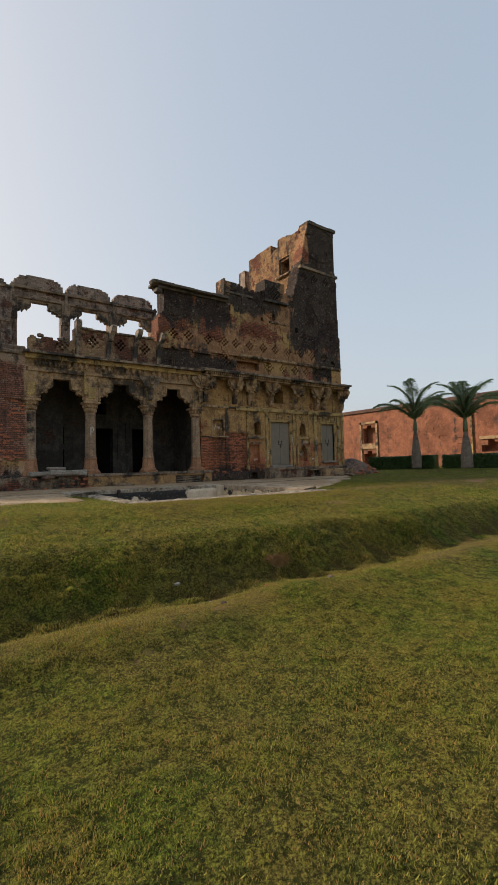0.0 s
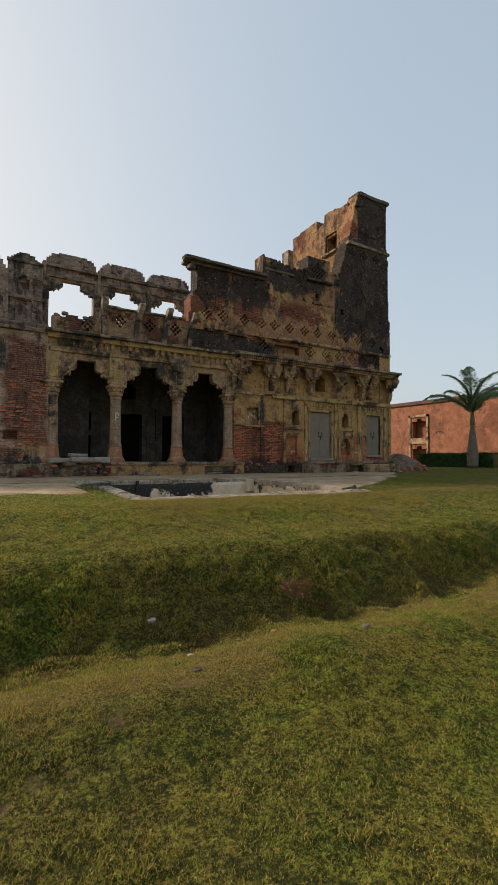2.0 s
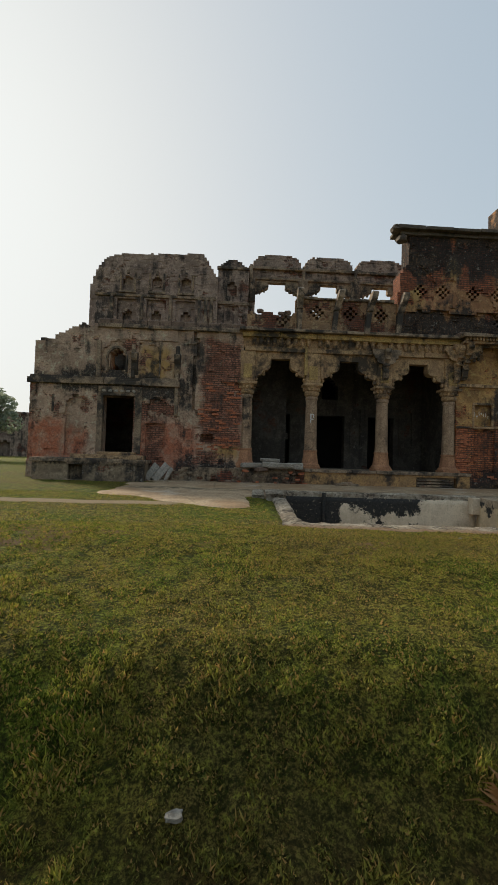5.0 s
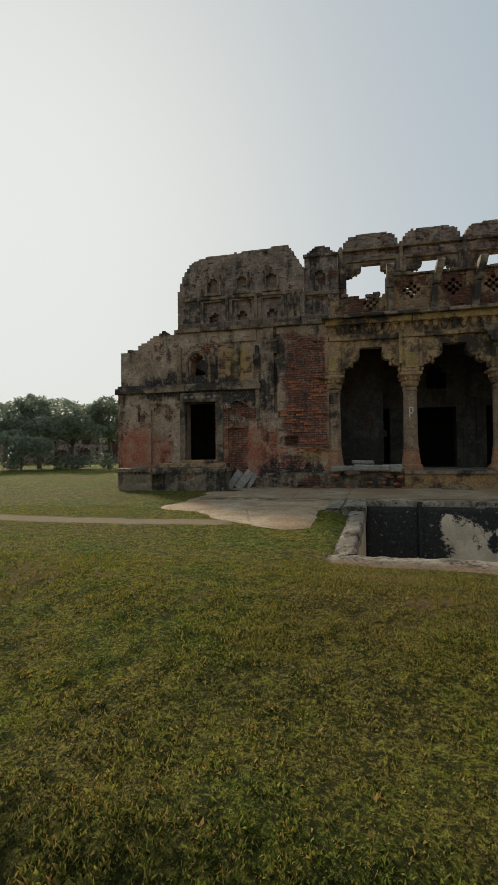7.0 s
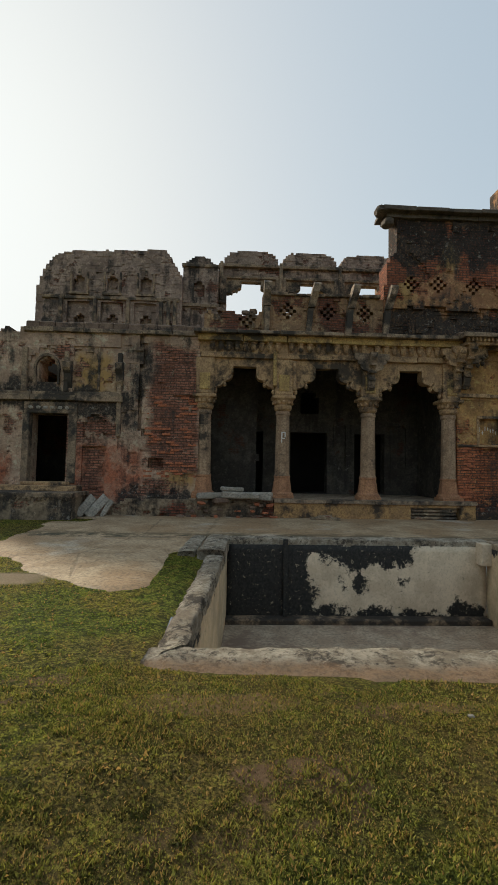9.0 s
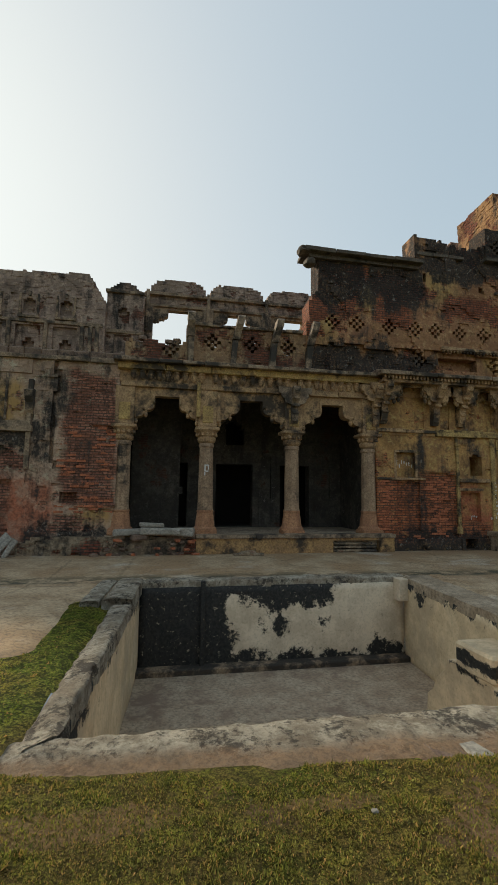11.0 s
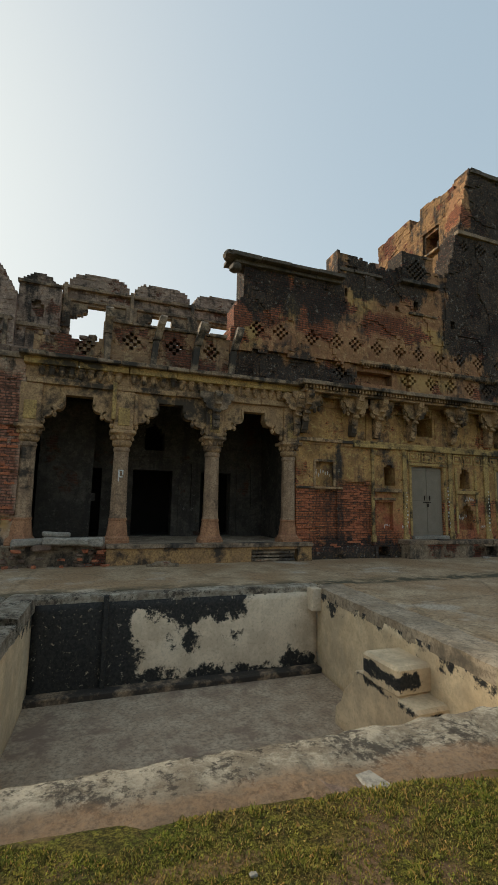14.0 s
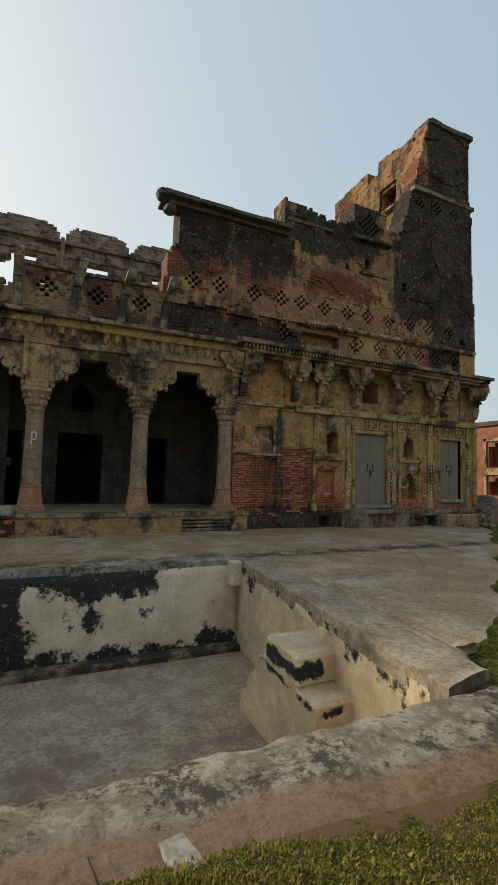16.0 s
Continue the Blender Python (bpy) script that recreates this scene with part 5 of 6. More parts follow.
def upper_top(x):
    if x < 7.5:
        return 7.4 + (x - 7.05) * 1.2 if x > 7.05 else 7.0
    if x < 10.8:
        return 9.1 + 0.05 * (x - 7)
    if x < 13.4:
        return ragged(x, 10.1, 0.28, 6) + 0.1 * min(0, x - 11.6)
    if x < 14.85:
        return 10.65
    if x < 15.3:
        return ragged(x, 10.2, 0.2, 8)
    if x < 16.05:
        return 9.6 + (x - 15.18) * 2.85 + 0.2 * noise.noise(Vector((x * 5, 3, 0)))
    if x < 16.8:
        return 12.05 + (x - 16.05) * 3.9 + 0.25 * noise.noise(Vector((x * 5, 3, 0)))
    return 14.95 + 0.12 * noise.noise(Vector((x * 1.7, 0, 0)))


def upper_depth(x, z):
    edge = 7.15 + 0.22 * noise.noise(Vector((0, 2, z * 1.6))) + (0.35 * smooth(7.8, 8.6, z) if z < 8.85 else 0)
    if x < edge or z > upper_top(x):
        return None
    right = 19.12 - 0.03 * (z - 6)
    if x > right:
        return None
    for c in DIAM:
        if lattice(x, z, c, 6.95, 3 if c not in (8.75, 9.85, 12.35) else 2):
            return 0.38
    for c in DIAM2:
        if lattice(x, z, c, 5.95, 2):
            return 0.34
    if lattice(x, z, 14.05, 10.05, 4):
        return 0.14
    for c in (16.35, 17.15, 18.05):
        if lattice(x, z, c, 11.55, 2):
            return 0.14
    for cx, cz in ((11.15, 8.75), (14.0, 8.75), (15.6, 8.25), (18.25, 13.3), (18.35, 8.1), (18.55, 6.55), (13.2, 8.5), (9.4, 9.0), (18.4, 6.7)):
        if inside(x, z, cx - 0.09, cx + 0.09, cz - 0.11, cz + 0.11):
            return 0.4
    d = 0.0
    if 7.3 < x < 13.6 and z < 6.25 + 0.15 * noise.noise(Vector((x, 1, 0))):
        d = 0.12 + 0.08 * noise.noise(Vector((x * 2.1, 4, z * 2.1)))
        if 11.6 < x < 13.0 and 5.7 < z < 6.15:
            d = 0.45
    if noise.noise(Vector((x * 0.75, 8, z * 0.75))) > 0.12:
        d += 0.04
    if 12.3 < x < 13.35 and z > 9.3:
        d += 0.1
    if 13.4 <= x < 14.85 and z > 9.55:
        d -= 0.06
    if x > 15.2 + 0.12 * (z - 8) and z > 6.4:
        d -= 0.05 if z < 12.02 else 0.02
    return d


tagged(masonry("wall_upper_right", 6.9, 19.2, 5.2, 15.2, F, 0.75, upper_depth, mat_upper, dx=0.1, dz=0.1, relief=0.007), "tall brick wall, plaster blackened, pierced with lozenge lattices", "wall", kind="structure")
slab_trim("trim_band_right", 11.6, 19.14, F - 0.12, F + 0.05, 6.30, 6.40, mat_stone, "thin stone band below the lattices", step=0.9)
bm = bmesh.new()
for k in range(62):
    prism(bm, [(11.65 + 0.12 * k, 6.30), (11.69 + 0.12 * k, 6.23), (11.73 + 0.12 * k, 6.30)], F - 0.09, F + 0.02)
tagged(part("trim_band_leaves", bm, mat_stone), "row of small pointed leaves under the stone band", "dentils", kind="stuff")
slab_trim("trim_cornice_upper", 7.0, 10.95, F - 0.30, F + 0.6, 9.06, 9.17, mat_black_stone, "broken black roof cornice jutting past the wall", step=1.0)
slab_trim("trim_cornice_upper_bed", 7.15, 10.9, F - 0.10, F + 0.5, 8.94, 9.06, mat_black_stone, "bed moulding of the broken cornice", step=1.0)
bm = bmesh.new()
rock(bm, (6.98, F - 0.05, 9.12), (0.22, 0.3, 0.15), 4)
rock(bm, (7.2, F, 8.78), (0.2, 0.25, 0.16), 6)
tagged(part("cornice_lump", bm, mat_black_stone), "crumbled end of the broken cornice", "rubble")
slab_trim("trim_tower_band", 16.0, 19.08, F - 0.14, F + 0.1, 11.96, 12.1, mat_stone_d, "stone band round the tower", step=1.0)
slab_trim("trim_tower_top", 16.85, 19.05, F - 0.10, F + 0.5, 14.80, 14.98, mat_black_stone, "broken coping of the tower", step=0.6)
slab_trim("trim_lattice_shelf", 13.3, 14.95, F - 0.2, F + 0.1, 9.48, 9.6, mat_black_stone, "stone shelf below the lattice window", step=0.8)
slab_trim("trim_ledge_mid", 13.7, 14.95, F - 0.06, F + 0.05, 8.38, 8.46, mat_stone, "remains of a thin ledge", step=0.6)
slab_trim("trim_wall_cap", 10.9, 12.6, F - 0.03, F + 0.5, 9.5, 9.6, mat_black_stone, "weathered capping", step=0.5)

# lower courses between the eave and the upper wall
slab_trim("trim_roof_rubble", 9.2, 13.4, 19.62, 20.2, 5.30, 5.42, mat_rubble, "loose stones on the eave", step=0.37, bevel=0.03)

# tower side wall, lit by the sun
def side_top(u):
    return 14.55 + 0.16 * u if u < 2.13 else (14.3 if u < 2.75 else 14.95 - 0.05 * u)


def side_depth(u, z):
    if z > side_top(u) + 0.1 * noise.noise(Vector((u * 2, 3, 0))) or u < 0.12 + 0.12 * noise.noise(Vector((0, 7, z * 2))):
        return None
    if inside(u, z, 1.05, 1.9, 12.55, 13.35):
        return None
    if inside(u, z, 0.95, 2.0, 12.45, 13.5):
        return 0.08
    return 0.03 * noise.noise(Vector((u * 1.2, 1, z * 1.2)))


# local x runs north along the wall; the face looks west
tagged(masonry("wall_tower_side", 0, 5.15, 9.0, 15.3, 0, 0.7, side_depth, mat_sunlit, relief=0.015, m=pose(16.62, F + 0.5, 0) @ Matrix(((0, 1, 0, 0), (1, 0, 0, 0), (0, 0, 1, 0), (0, 0, 0, 1)))), "sunlit ochre side wall of the tower with a small window", "wall", kind="structure")
bm = boxes((16.45, 16.62, F + 1.4, F + 2.7, 12.3, 12.42), bevel=0.02)
tagged(part("trim_tower_sill", bm, mat_stone), "stone sill under the tower window", "sill", kind="structure")
tagged(part("wall_tower_back", boxes((16.7, 19.0, 26.3, 27.0, 5.0, 14.3), (18.3, 18.98, 20.7, 26.4, 5.0, 14.6)), mat_back), "rear walls of the tower", "wall", kind="structure")
tagged(part("roof_terrace", boxes((-3.4, 19.0, F + 0.5, 33.0, 5.05, 5.22), (-5.3, -3.4, F + 0.6, 33.0, 4.3, 4.45)), mat_paving), "flat roof terrace behind the parapet", "roof", kind="structure")

# ---- parapet over the arcade ----


def parapet_depth(x, z):
    top = ragged(x, 5.95, 0.22, 5) if x < 3.55 else 6.5
    if z > top:
        return None
    for c in (4.25, 5.45, 6.55):
        if lattice(x, z, c, 6.03, 3):
            return None if (round(x * 7) + round(z * 5)) % 5 == 0 else 0.25
    if x < 3.5 and lattice(x, z, 3.05, 5.73, 2):
        return 0.12
    if z < 5.62 and x > 3.6:
        return -0.02
    return 0.02


tagged(masonry("wall_parapet", 1.8, 7.3, 5.28, 6.78, F + 0.05, 0.28, parapet_depth, mat_parapet, dx=0.1, dz=0.1), "roof parapet pierced with lozenge lattices, partly fallen", "parapet", kind="structure")
slab_trim("trim_parapet_cap", 3.7, 7.0, F - 0.03, F + 0.36, 6.48, 6.55, mat_stone_d, "thin coping of the parapet", step=0.55)
for x in (3.62, 4.85, 6.02, 7.12):
    ob = tagged(new("parapet_post"), "leaning carved stone post on the parapet", "post", group="parapet posts")
    lean = 0.0 if x < 4 else 0.22

    def leaning(bm):
        for v in bm.verts:
            v.co.x += lean * max(0.0, v.co.z - 5.75)
        return bm

    part("post", leaning(boxes((x - 0.085, x + 0.085, F - 0.12, F + 0.1, 5.3, 6.1), bevel=0.02, jit=0.02)), mat_stone_d, ob)
    bm = bmesh.new()
    prism_x(bm, [(F + 0.12, 6.1), (F - 0.16, 6.1), (F - 0.22, 6.3), (F - 0.34, 6.5), (F - 0.34, 6.72), (F - 0.2, 6.82), (F + 0.08, 6.78)], x - 0.10, x + 0.10)
    part("finial", leaning(bm), mat_stone_d, ob)
bm = bmesh.new()
for k in range(7):
    rock(bm, (2.0 + 0.25 * k, F + 0.2, 5.92 + 0.12 * math.sin(k * 1.7)), (0.16, 0.14, 0.11), k, 1)
tagged(part("parapet_rubble", bm, mat_rubble), "loose broken masonry on the parapet", "rubble", kind="stuff")

# ---- upper back arcade ----
B = 26.0
UP = (2.12, 4.66, 7.2, 9.72)


def crest(x):
    """Crumbling humps on the roof line, one over each bay."""
    for a, b in zip(UP, UP[1:]):
        if a + 0.12 < x < b - 0.12:
            t = (x - a) / (b - a)
            return 10.62 + 0.1 * math.sin(t * math.pi) + 0.05 * noise.noise(Vector((x * 4, 1, 0))) - 0.28 * max(0, abs(t - 0.5) - 0.36) / 0.1
    return 10.05


def back_depth(x, z):
    if z > crest(x):
        return None
    for a, b in zip(UP, UP[1:]):
        if a + 0.2 < x < b - 0.2 and z < 9.42:
            return None
    return 0.0 if z < 9.95 else 0.06


tagged(masonry("wall_upper_arcade", 2.0, 9.85, 5.2, 10.95, B, 0.5, back_depth, mat_back, relief=0.02), "open upper arcade wall with crumbling crests", "wall", kind="structure")
for a, b in zip(UP, UP[1:]):
    cusped_arch(a + 0.2, b - 0.2, 8.85, 9.37, 9.5, B + 0.05, B + 0.35, mat_stone_d, mat_stone_d, name="upper_arch", label="dark cusped arch open to the sky", flat=0.42, group="upper arches")
slab_trim("trim_upper_cornice", 2.0, 9.85, B - 0.18, B + 0.1, 9.93, 10.05, mat_stone_d, "upper arcade cornice", step=1.26)
slab_trim("trim_upper_lintel", 2.1, 9.8, B - 0.08, B + 0.1, 9.47, 9.57, mat_stone_d, "upper arcade lintel course", step=1.26)
for x in UP:
    ob = tagged(new("upper_column"), "slender dark stone column of the upper arcade", "column", group="upper columns")
    bm = bmesh.new()
    lathe(bm, [(0.26, 5.2), (0.24, 5.5), (0.17, 5.6), (0.15, 8.0), (0.22, 8.1), (0.24, 8.35)], 10, x, B + 0.2)
    part("shaft", bm, mat_stone_d, ob)
    part("cap", boxes((x - 0.22, x + 0.22, B - 0.1, B + 0.4, 8.35, 9.5), bevel=0.02), mat_stone_d, ob)
    part("strip", boxes((x - 0.07, x + 0.07, B - 0.16, B - 0.09, 8.5, 10.15), bevel=0.015), mat_stone_d, ob)
bm = boxes((4.75, 9.6, 30.5, 30.7, 5.2, 6.4))
tagged(part("wall_terrace_back", bm, mat_back), "low rear parapet of the terrace", "wall", kind="structure")

# bay between arcade and pavilion
def bay_depth(x, z):
    if z > 9.75 + 0.35 * math.sin(max(0, min(1, (x - 0.6) / 1.3)) * math.pi) + 0.06 * noise.noise(Vector((x * 4, 2, 2))):
        return None
    if inside(x, z, 0.98, 1.42, 8.35, 9.05, True):
        return 0.2
    if inside(x, z, 0.85, 1.55, 6.2, 7.9):
        return 0.12
    if inside(x, z, 0.98, 1.42, 7.0, 7.6, True):
        return 0.25
    return 0.0


tagged(masonry("wall_upper_bay", 0.55, 2.0, 5.2, 10.4, 25.4, 0.6, bay_depth, mat_back), "narrow upper bay with small arched niches", "wall", kind="structure")
slab_trim("trim_bay", 0.5, 2.05, 25.28, 25.5, 9.62, 9.74, mat_stone_d, "cornice of the narrow bay", step=0.75)
slab_trim("trim_bay_mid", 0.5, 2.05, 25.3, 25.5, 7.95, 8.08, mat_stone_d, "string course of the narrow bay", step=0.75)


def pavilion_top(x):
    if x < -4.2:
        return 9.85 - 1.55 * (min(1, (-4.2 - x) / 1.0)) ** 2.6
    return 9.95 + 0.05 * (x + 4.2) if x < -0.1 else 10.1 - 1.1 * (x + 0.1) / 0.65


def pavilion_depth(x, z):
    if z > pavilion_top(x) + 0.05 * noise.noise(Vector((x * 5, 0, 1))):
        return None
    for c in (-3.51, -2.2, -0.88):
        if inside(x, z, c - 0.22, c + 0.22, 8.35, 8.98, True):
            return 0.22
        if inside(x, z, c - 0.45, c + 0.45, 5.6, 7.9):
            return 0.14 if not inside(x, z, c - 0.2, c + 0.2, 6.7, 7.45, True) else 0.4
    return 0.0 if z < 9.3 else 0.05


tagged(masonry("wall_pavilion", -5.2, 0.56, 5.2, 10.3, 25.0, 0.6, pavilion_depth, mat_back, relief=0.016), "dark upper pavilion with arched niches and curved roof", "wall", kind="structure")
slab_trim("trim_pavilion", -4.95, 0.5, 24.9, 25.1, 7.98, 8.1, mat_stone_d, "string course of the upper pavilion", step=0.9)
for c in (-3.51, -2.2, -0.88):
    bm = boxes((c - 0.36, c - 0.28, 24.93, 25.05, 8.25, 9.1), (c + 0.28, c + 0.36, 24.93, 25.05, 8.25, 9.1), (c - 0.38, c + 0.38, 24.9, 25.05, 8.15, 8.25), (c - 0.05, c + 0.05, 24.92, 25.05, 9.02, 9.2), bevel=0.012)
    tagged(part("trim_pavilion_niche", bm, mat_stone_d), "stone surround of a small upper niche", "niche frame", kind="structure")
for x in (-4.2, -2.86, -1.55, -0.25, 0.05, 0.3):
    bm = boxes((x - 0.07, x + 0.07, 24.88, 25.05, 5.5, 7.98), bevel=0.015)
    tagged(part("trim_pavilion_pilaster", bm, mat_stone_d), "pale slender pilaster on the upper pavilion", "pilaster", kind="structure")
tagged(part("wall_pavilion_side", boxes((-5.18, -4.4, 25.6, 29.8, 5.2, 8.3), (-4.4, 0.5, 29.2, 29.8, 5.2, 9.8)), mat_back), "rear walls of the upper pavilion", "wall", kind="structure")
bm = bmesh.new()
prism(bm, [(-5.18, 8.2), (-4.85, 9.2), (-4.1, 9.78), (-0.15, 10.0), (0.45, 9.2), (0.45, 8.9), (-5.18, 8.0)], 25.55, 29.3)
tagged(part("roof_pavilion", bm, mat_back), "curved masonry roof of the pavilion", "roof", kind="structure")

# ---- fallen stones by the arcade ----
for k, (x, y, z, sx, sy, sz, rz) in enumerate(((2.15, 19.72, 0.60, 0.42, 0.2, 0.08, 6), (2.95, 19.66, 0.62, 0.52, 0.24, 0.09, -4), (2.72, 19.72, 0.78, 0.32, 0.18, 0.06, 5), (3.55, 19.66, 0.60, 0.28, 0.18, 0.11, -14), (2.4, 19.6, 0.47, 0.2, 0.15, 0.07, 20), (3.72, 19.7, 0.52, 0.13, 0.13, 0.09, 8))):
    bm = boxes((-sx, sx, -sy, sy, -sz, sz), bevel=0.03, jit=0.02)
    ob = tagged(part("fallen_slab", bm, mat_slab if k < 4 else mat_rubble), "fallen pale stone slab lying on the broken plinth", "slab", group="fallen slabs")
    ob.matrix_world = pose(x, y, z, seed.uniform(-3, 3), seed.uniform(-4, 4), rz)
seed = random.Random(8)
for k in range(34):
    x = seed.uniform(1.3, 3.9)
    bm = bmesh.new()
    rock(bm, (0, 0, 0), (seed.uniform(0.06, 0.15), seed.uniform(0.06, 0.13), seed.uniform(0.04, 0.08)), k, 1)
    ob = tagged(part("rubble_stone", bm, mat_rubble if k % 3 else mat_brick), "broken brick lump at the foot of the plinth", "rubble", group="plinth rubble")
    ob.location = (x, seed.uniform(19.5, 19.72), seed.uniform(0.02, 0.4) if seed.random() < 0.6 else 0.03)
for x, y, s in ((5.25, 19.35, 0.32), (5.0, 19.3, 0.2), (5.5, 19.28, 0.22), (17.5, 18.85, 0.4), (18.2, 18.8, 0.35), (15.8, 19.2, 0.16)):
    bm = bmesh.new()
    rock(bm, (0, 0, 0), (s, s * 0.6, s * 0.32), x, 2)
    ob = tagged(part("stone", bm, mat_slab if x > 15.5 and x < 17 else mat_plinth), "weathered stone lying at the wall foot", "stone", group="loose stones")
    ob.location = (x, y, s * 0.15)
for k in range(26):
    bm = bmesh.new()
    rock(bm, (0, 0, 0), (0.17, 0.1, 0.06), k, 1)
    ob = tagged(part("recess_stone", bm, mat_plinth), "loose stone stacked in the plinth recess", "stone", group="recess stones")
    ob.location = (7.9 + (k % 9) * 0.14, 19.8, 0.06 + 0.1 * (k // 9))
# brick heap beyond the corner
for k in range(110):
    a, r = seed.uniform(0, 6.28), seed.random() ** 0.6
    x, y = 20.9 + 1.5 * r * math.cos(a), 21.0 + 2.0 * r * math.sin(a)
    h = 1.0 * (1 - r) + 0.05
    bm = boxes((-0.14, 0.14, -0.09, 0.09, -0.06, 0.06), bevel=0.015, jit=0.025)
    ob = tagged(part("heap_brick", bm, mat_brick if k % 4 else mat_rubble), "old red brick in a heap by the corner", "brick", group="brick heap")
    ob.matrix_world = pose(x, y, h * seed.uniform(0.75, 1.0), seed.uniform(-30, 30), seed.uniform(-30, 30), seed.uniform(0, 180))
bm = bmesh.new()
lathe(bm, [(2.0, -0.1), (1.5, 0.25), (0.9, 0.65), (0.3, 0.95), (0.05, 1.0)], 18, 20.9, 21.0)
tagged(part("earth_mound", bm, mat_rubble), "red earth core of the brick heap", "mound")

# ---- fort wall, palms, hedge ----


def fort_depth(u, z):
    for c, z0, z1 in ((23.8, 2.6, 4.3), (23.8, 0.6, 1.9), (12.2, 1.4, 2.2), (2.5, 1.4, 2.2)):
        if inside(u, z, c - 0.75, c + 0.75, z0, z1, True):
            return 0.6
    return 0.0


fort = tagged(masonry("wall_fort", -25, 70, -0.2, 5.5, 0, 1.2, fort_depth, mat_fort, dx=0.5, dz=0.25, relief=0.004, m=pose(33.6, 6.0, 0) @ Matrix(((0, 1, 0, 0), (1, 0, 0, 0), (0, 0, 1, 0), (0, 0, 0, 1)))), "long orange plastered fort wall with arched niches", "wall", kind="structure")
tagged(part("trim_fort_coping", boxes((33.45, 34.95, -19, 76, 5.5, 5.85), bevel=0.05), mat_fort_cap), "brown coping along the fort wall", "coping", kind="structure")
bm = boxes((33.5, 33.6, 28.75, 28.95, 0.4, 4.6), (33.5, 33.6, 30.65, 30.85, 0.4, 4.6), (33.5, 33.6, 28.75, 30.85, 4.4, 4.6), (33.5, 33.6, 28.95, 30.65, 2.0, 2.5), (33.5, 33.6, 17.3, 19.1, 2.25, 2.5))
tagged(part("trim_fort_niche", bm, mat_stone), "pale plaster surround of the wall niches", "niche frame", kind="structure")
tagged(part("rain_pipe", boxes((33.45, 33.55, 19.6, 19.75, 1.0, 5.4), bevel=0.02), mat_yellow), "thin pipe down the orange wall", "pipe")


def leaf_strip(V, Fc, pts, widths, up):
    """A folded strip of leaf along pts."""
    o = len(V)
    for k, (p, w) in enumerate(zip(pts, widths)):
        d = (pts[min(k + 1, len(pts) - 1)] - pts[max(k - 1, 0)]).normalized()
        s = d.cross(up)
        s = s.normalized() * w if s.length > 1e-4 else Vector((w, 0, 0))
        V.append(p - s)
        V.append(p + s)
    for k in range(len(pts) - 1):
        Fc.append((o + 2 * k, o + 2 * k + 1, o + 2 * k + 3, o + 2 * k + 2))


def palm(x, y, z, height, seed_no, spread):
    """A young royal palm: swollen ringed trunk, green crownshaft, arching feathered fronds."""
    rs = random.Random(seed_no)
    ob = tagged(new("palm_tree"), "young palm with a swollen grey trunk and arching fronds", "palm tree", group="palms")
    th = height * 0.40
    bm = bmesh.new()
    prof = []
    for k in range(22):
        t = k / 21
        r = 0.30 - 0.16 * t + 0.05 * math.sin(t * 3.0) - (0.10 * max(0, t - 0.3))
        prof.append((max(0.10, r) + (0.012 if k % 2 else 0), th * t))
    lathe(bm, prof, 14)
    part("trunk", bm, mat_bark, ob, smooth=True)
    bm = bmesh.new()
    lathe(bm, [(0.12, th - 0.02), (0.13, th + 0.2), (0.10, th + 0.55), (0.05, th + 0.8)], 10)
    part("crownshaft", bm, mat_palm, ob, smooth=True)
    for f in range(17):
        az = f * 2.4 + rs.uniform(-0.2, 0.2)
        rise = rs.uniform(0.75, 1.45) if f > 4 else 1.5
        L = spread * rs.uniform(0.85, 1.1)
        pts = []
        p = Vector((0, 0, th + 0.6))
        ang = rise
        for k in range(15):
            pts.append(p.copy())
            p = p + Vector((math.cos(az) * math.cos(ang), math.sin(az) * math.cos(ang), math.sin(ang))) * (L / 14)
            ang -= (0.035 + 0.012 * k)
        V, Fc = [], []
        leaf_strip(V, Fc, pts, [0.035 * (1 - k / 16) for k in range(15)], Vector((0, 0, 1)))
        side = Vector((-math.sin(az), math.cos(az), 0))
        for k in range(2, 15):
            for s in (-1, 1):
                for h in range(3):
                    q = pts[k - 1].lerp(pts[k], h / 3)
                    d = (pts[k] - pts[k - 1]).normalized()
                    ln = 0.62 * math.sin(math.pi * min(1, (k + 1.5) / 16)) ** 0.6 * rs.uniform(0.8, 1.1)
                    tip = q + (side * s * 0.85 + d * 0.6 + Vector((0, 0, rs.uniform(-0.15, 0.25)))).normalized() * ln
                    tip2 = tip + Vector((0, 0, -0.28 * ln))
                    mid = q.lerp(tip, 0.55) + Vector((0, 0, 0.03))
                    leaf_strip(V, Fc, [q, mid, tip2], [0.02, 0.028, 0.004], d)
        mesh_ob("frond", V, Fc, mat_palm, ob)
    ob.matrix_world = pose(x, y, z)
    return ob


palm(24.0, 18.3, 0.25, 6.0, 3, 3.1)
palm(22.3, 14.1, 0.25, 5.0, 9, 2.7)


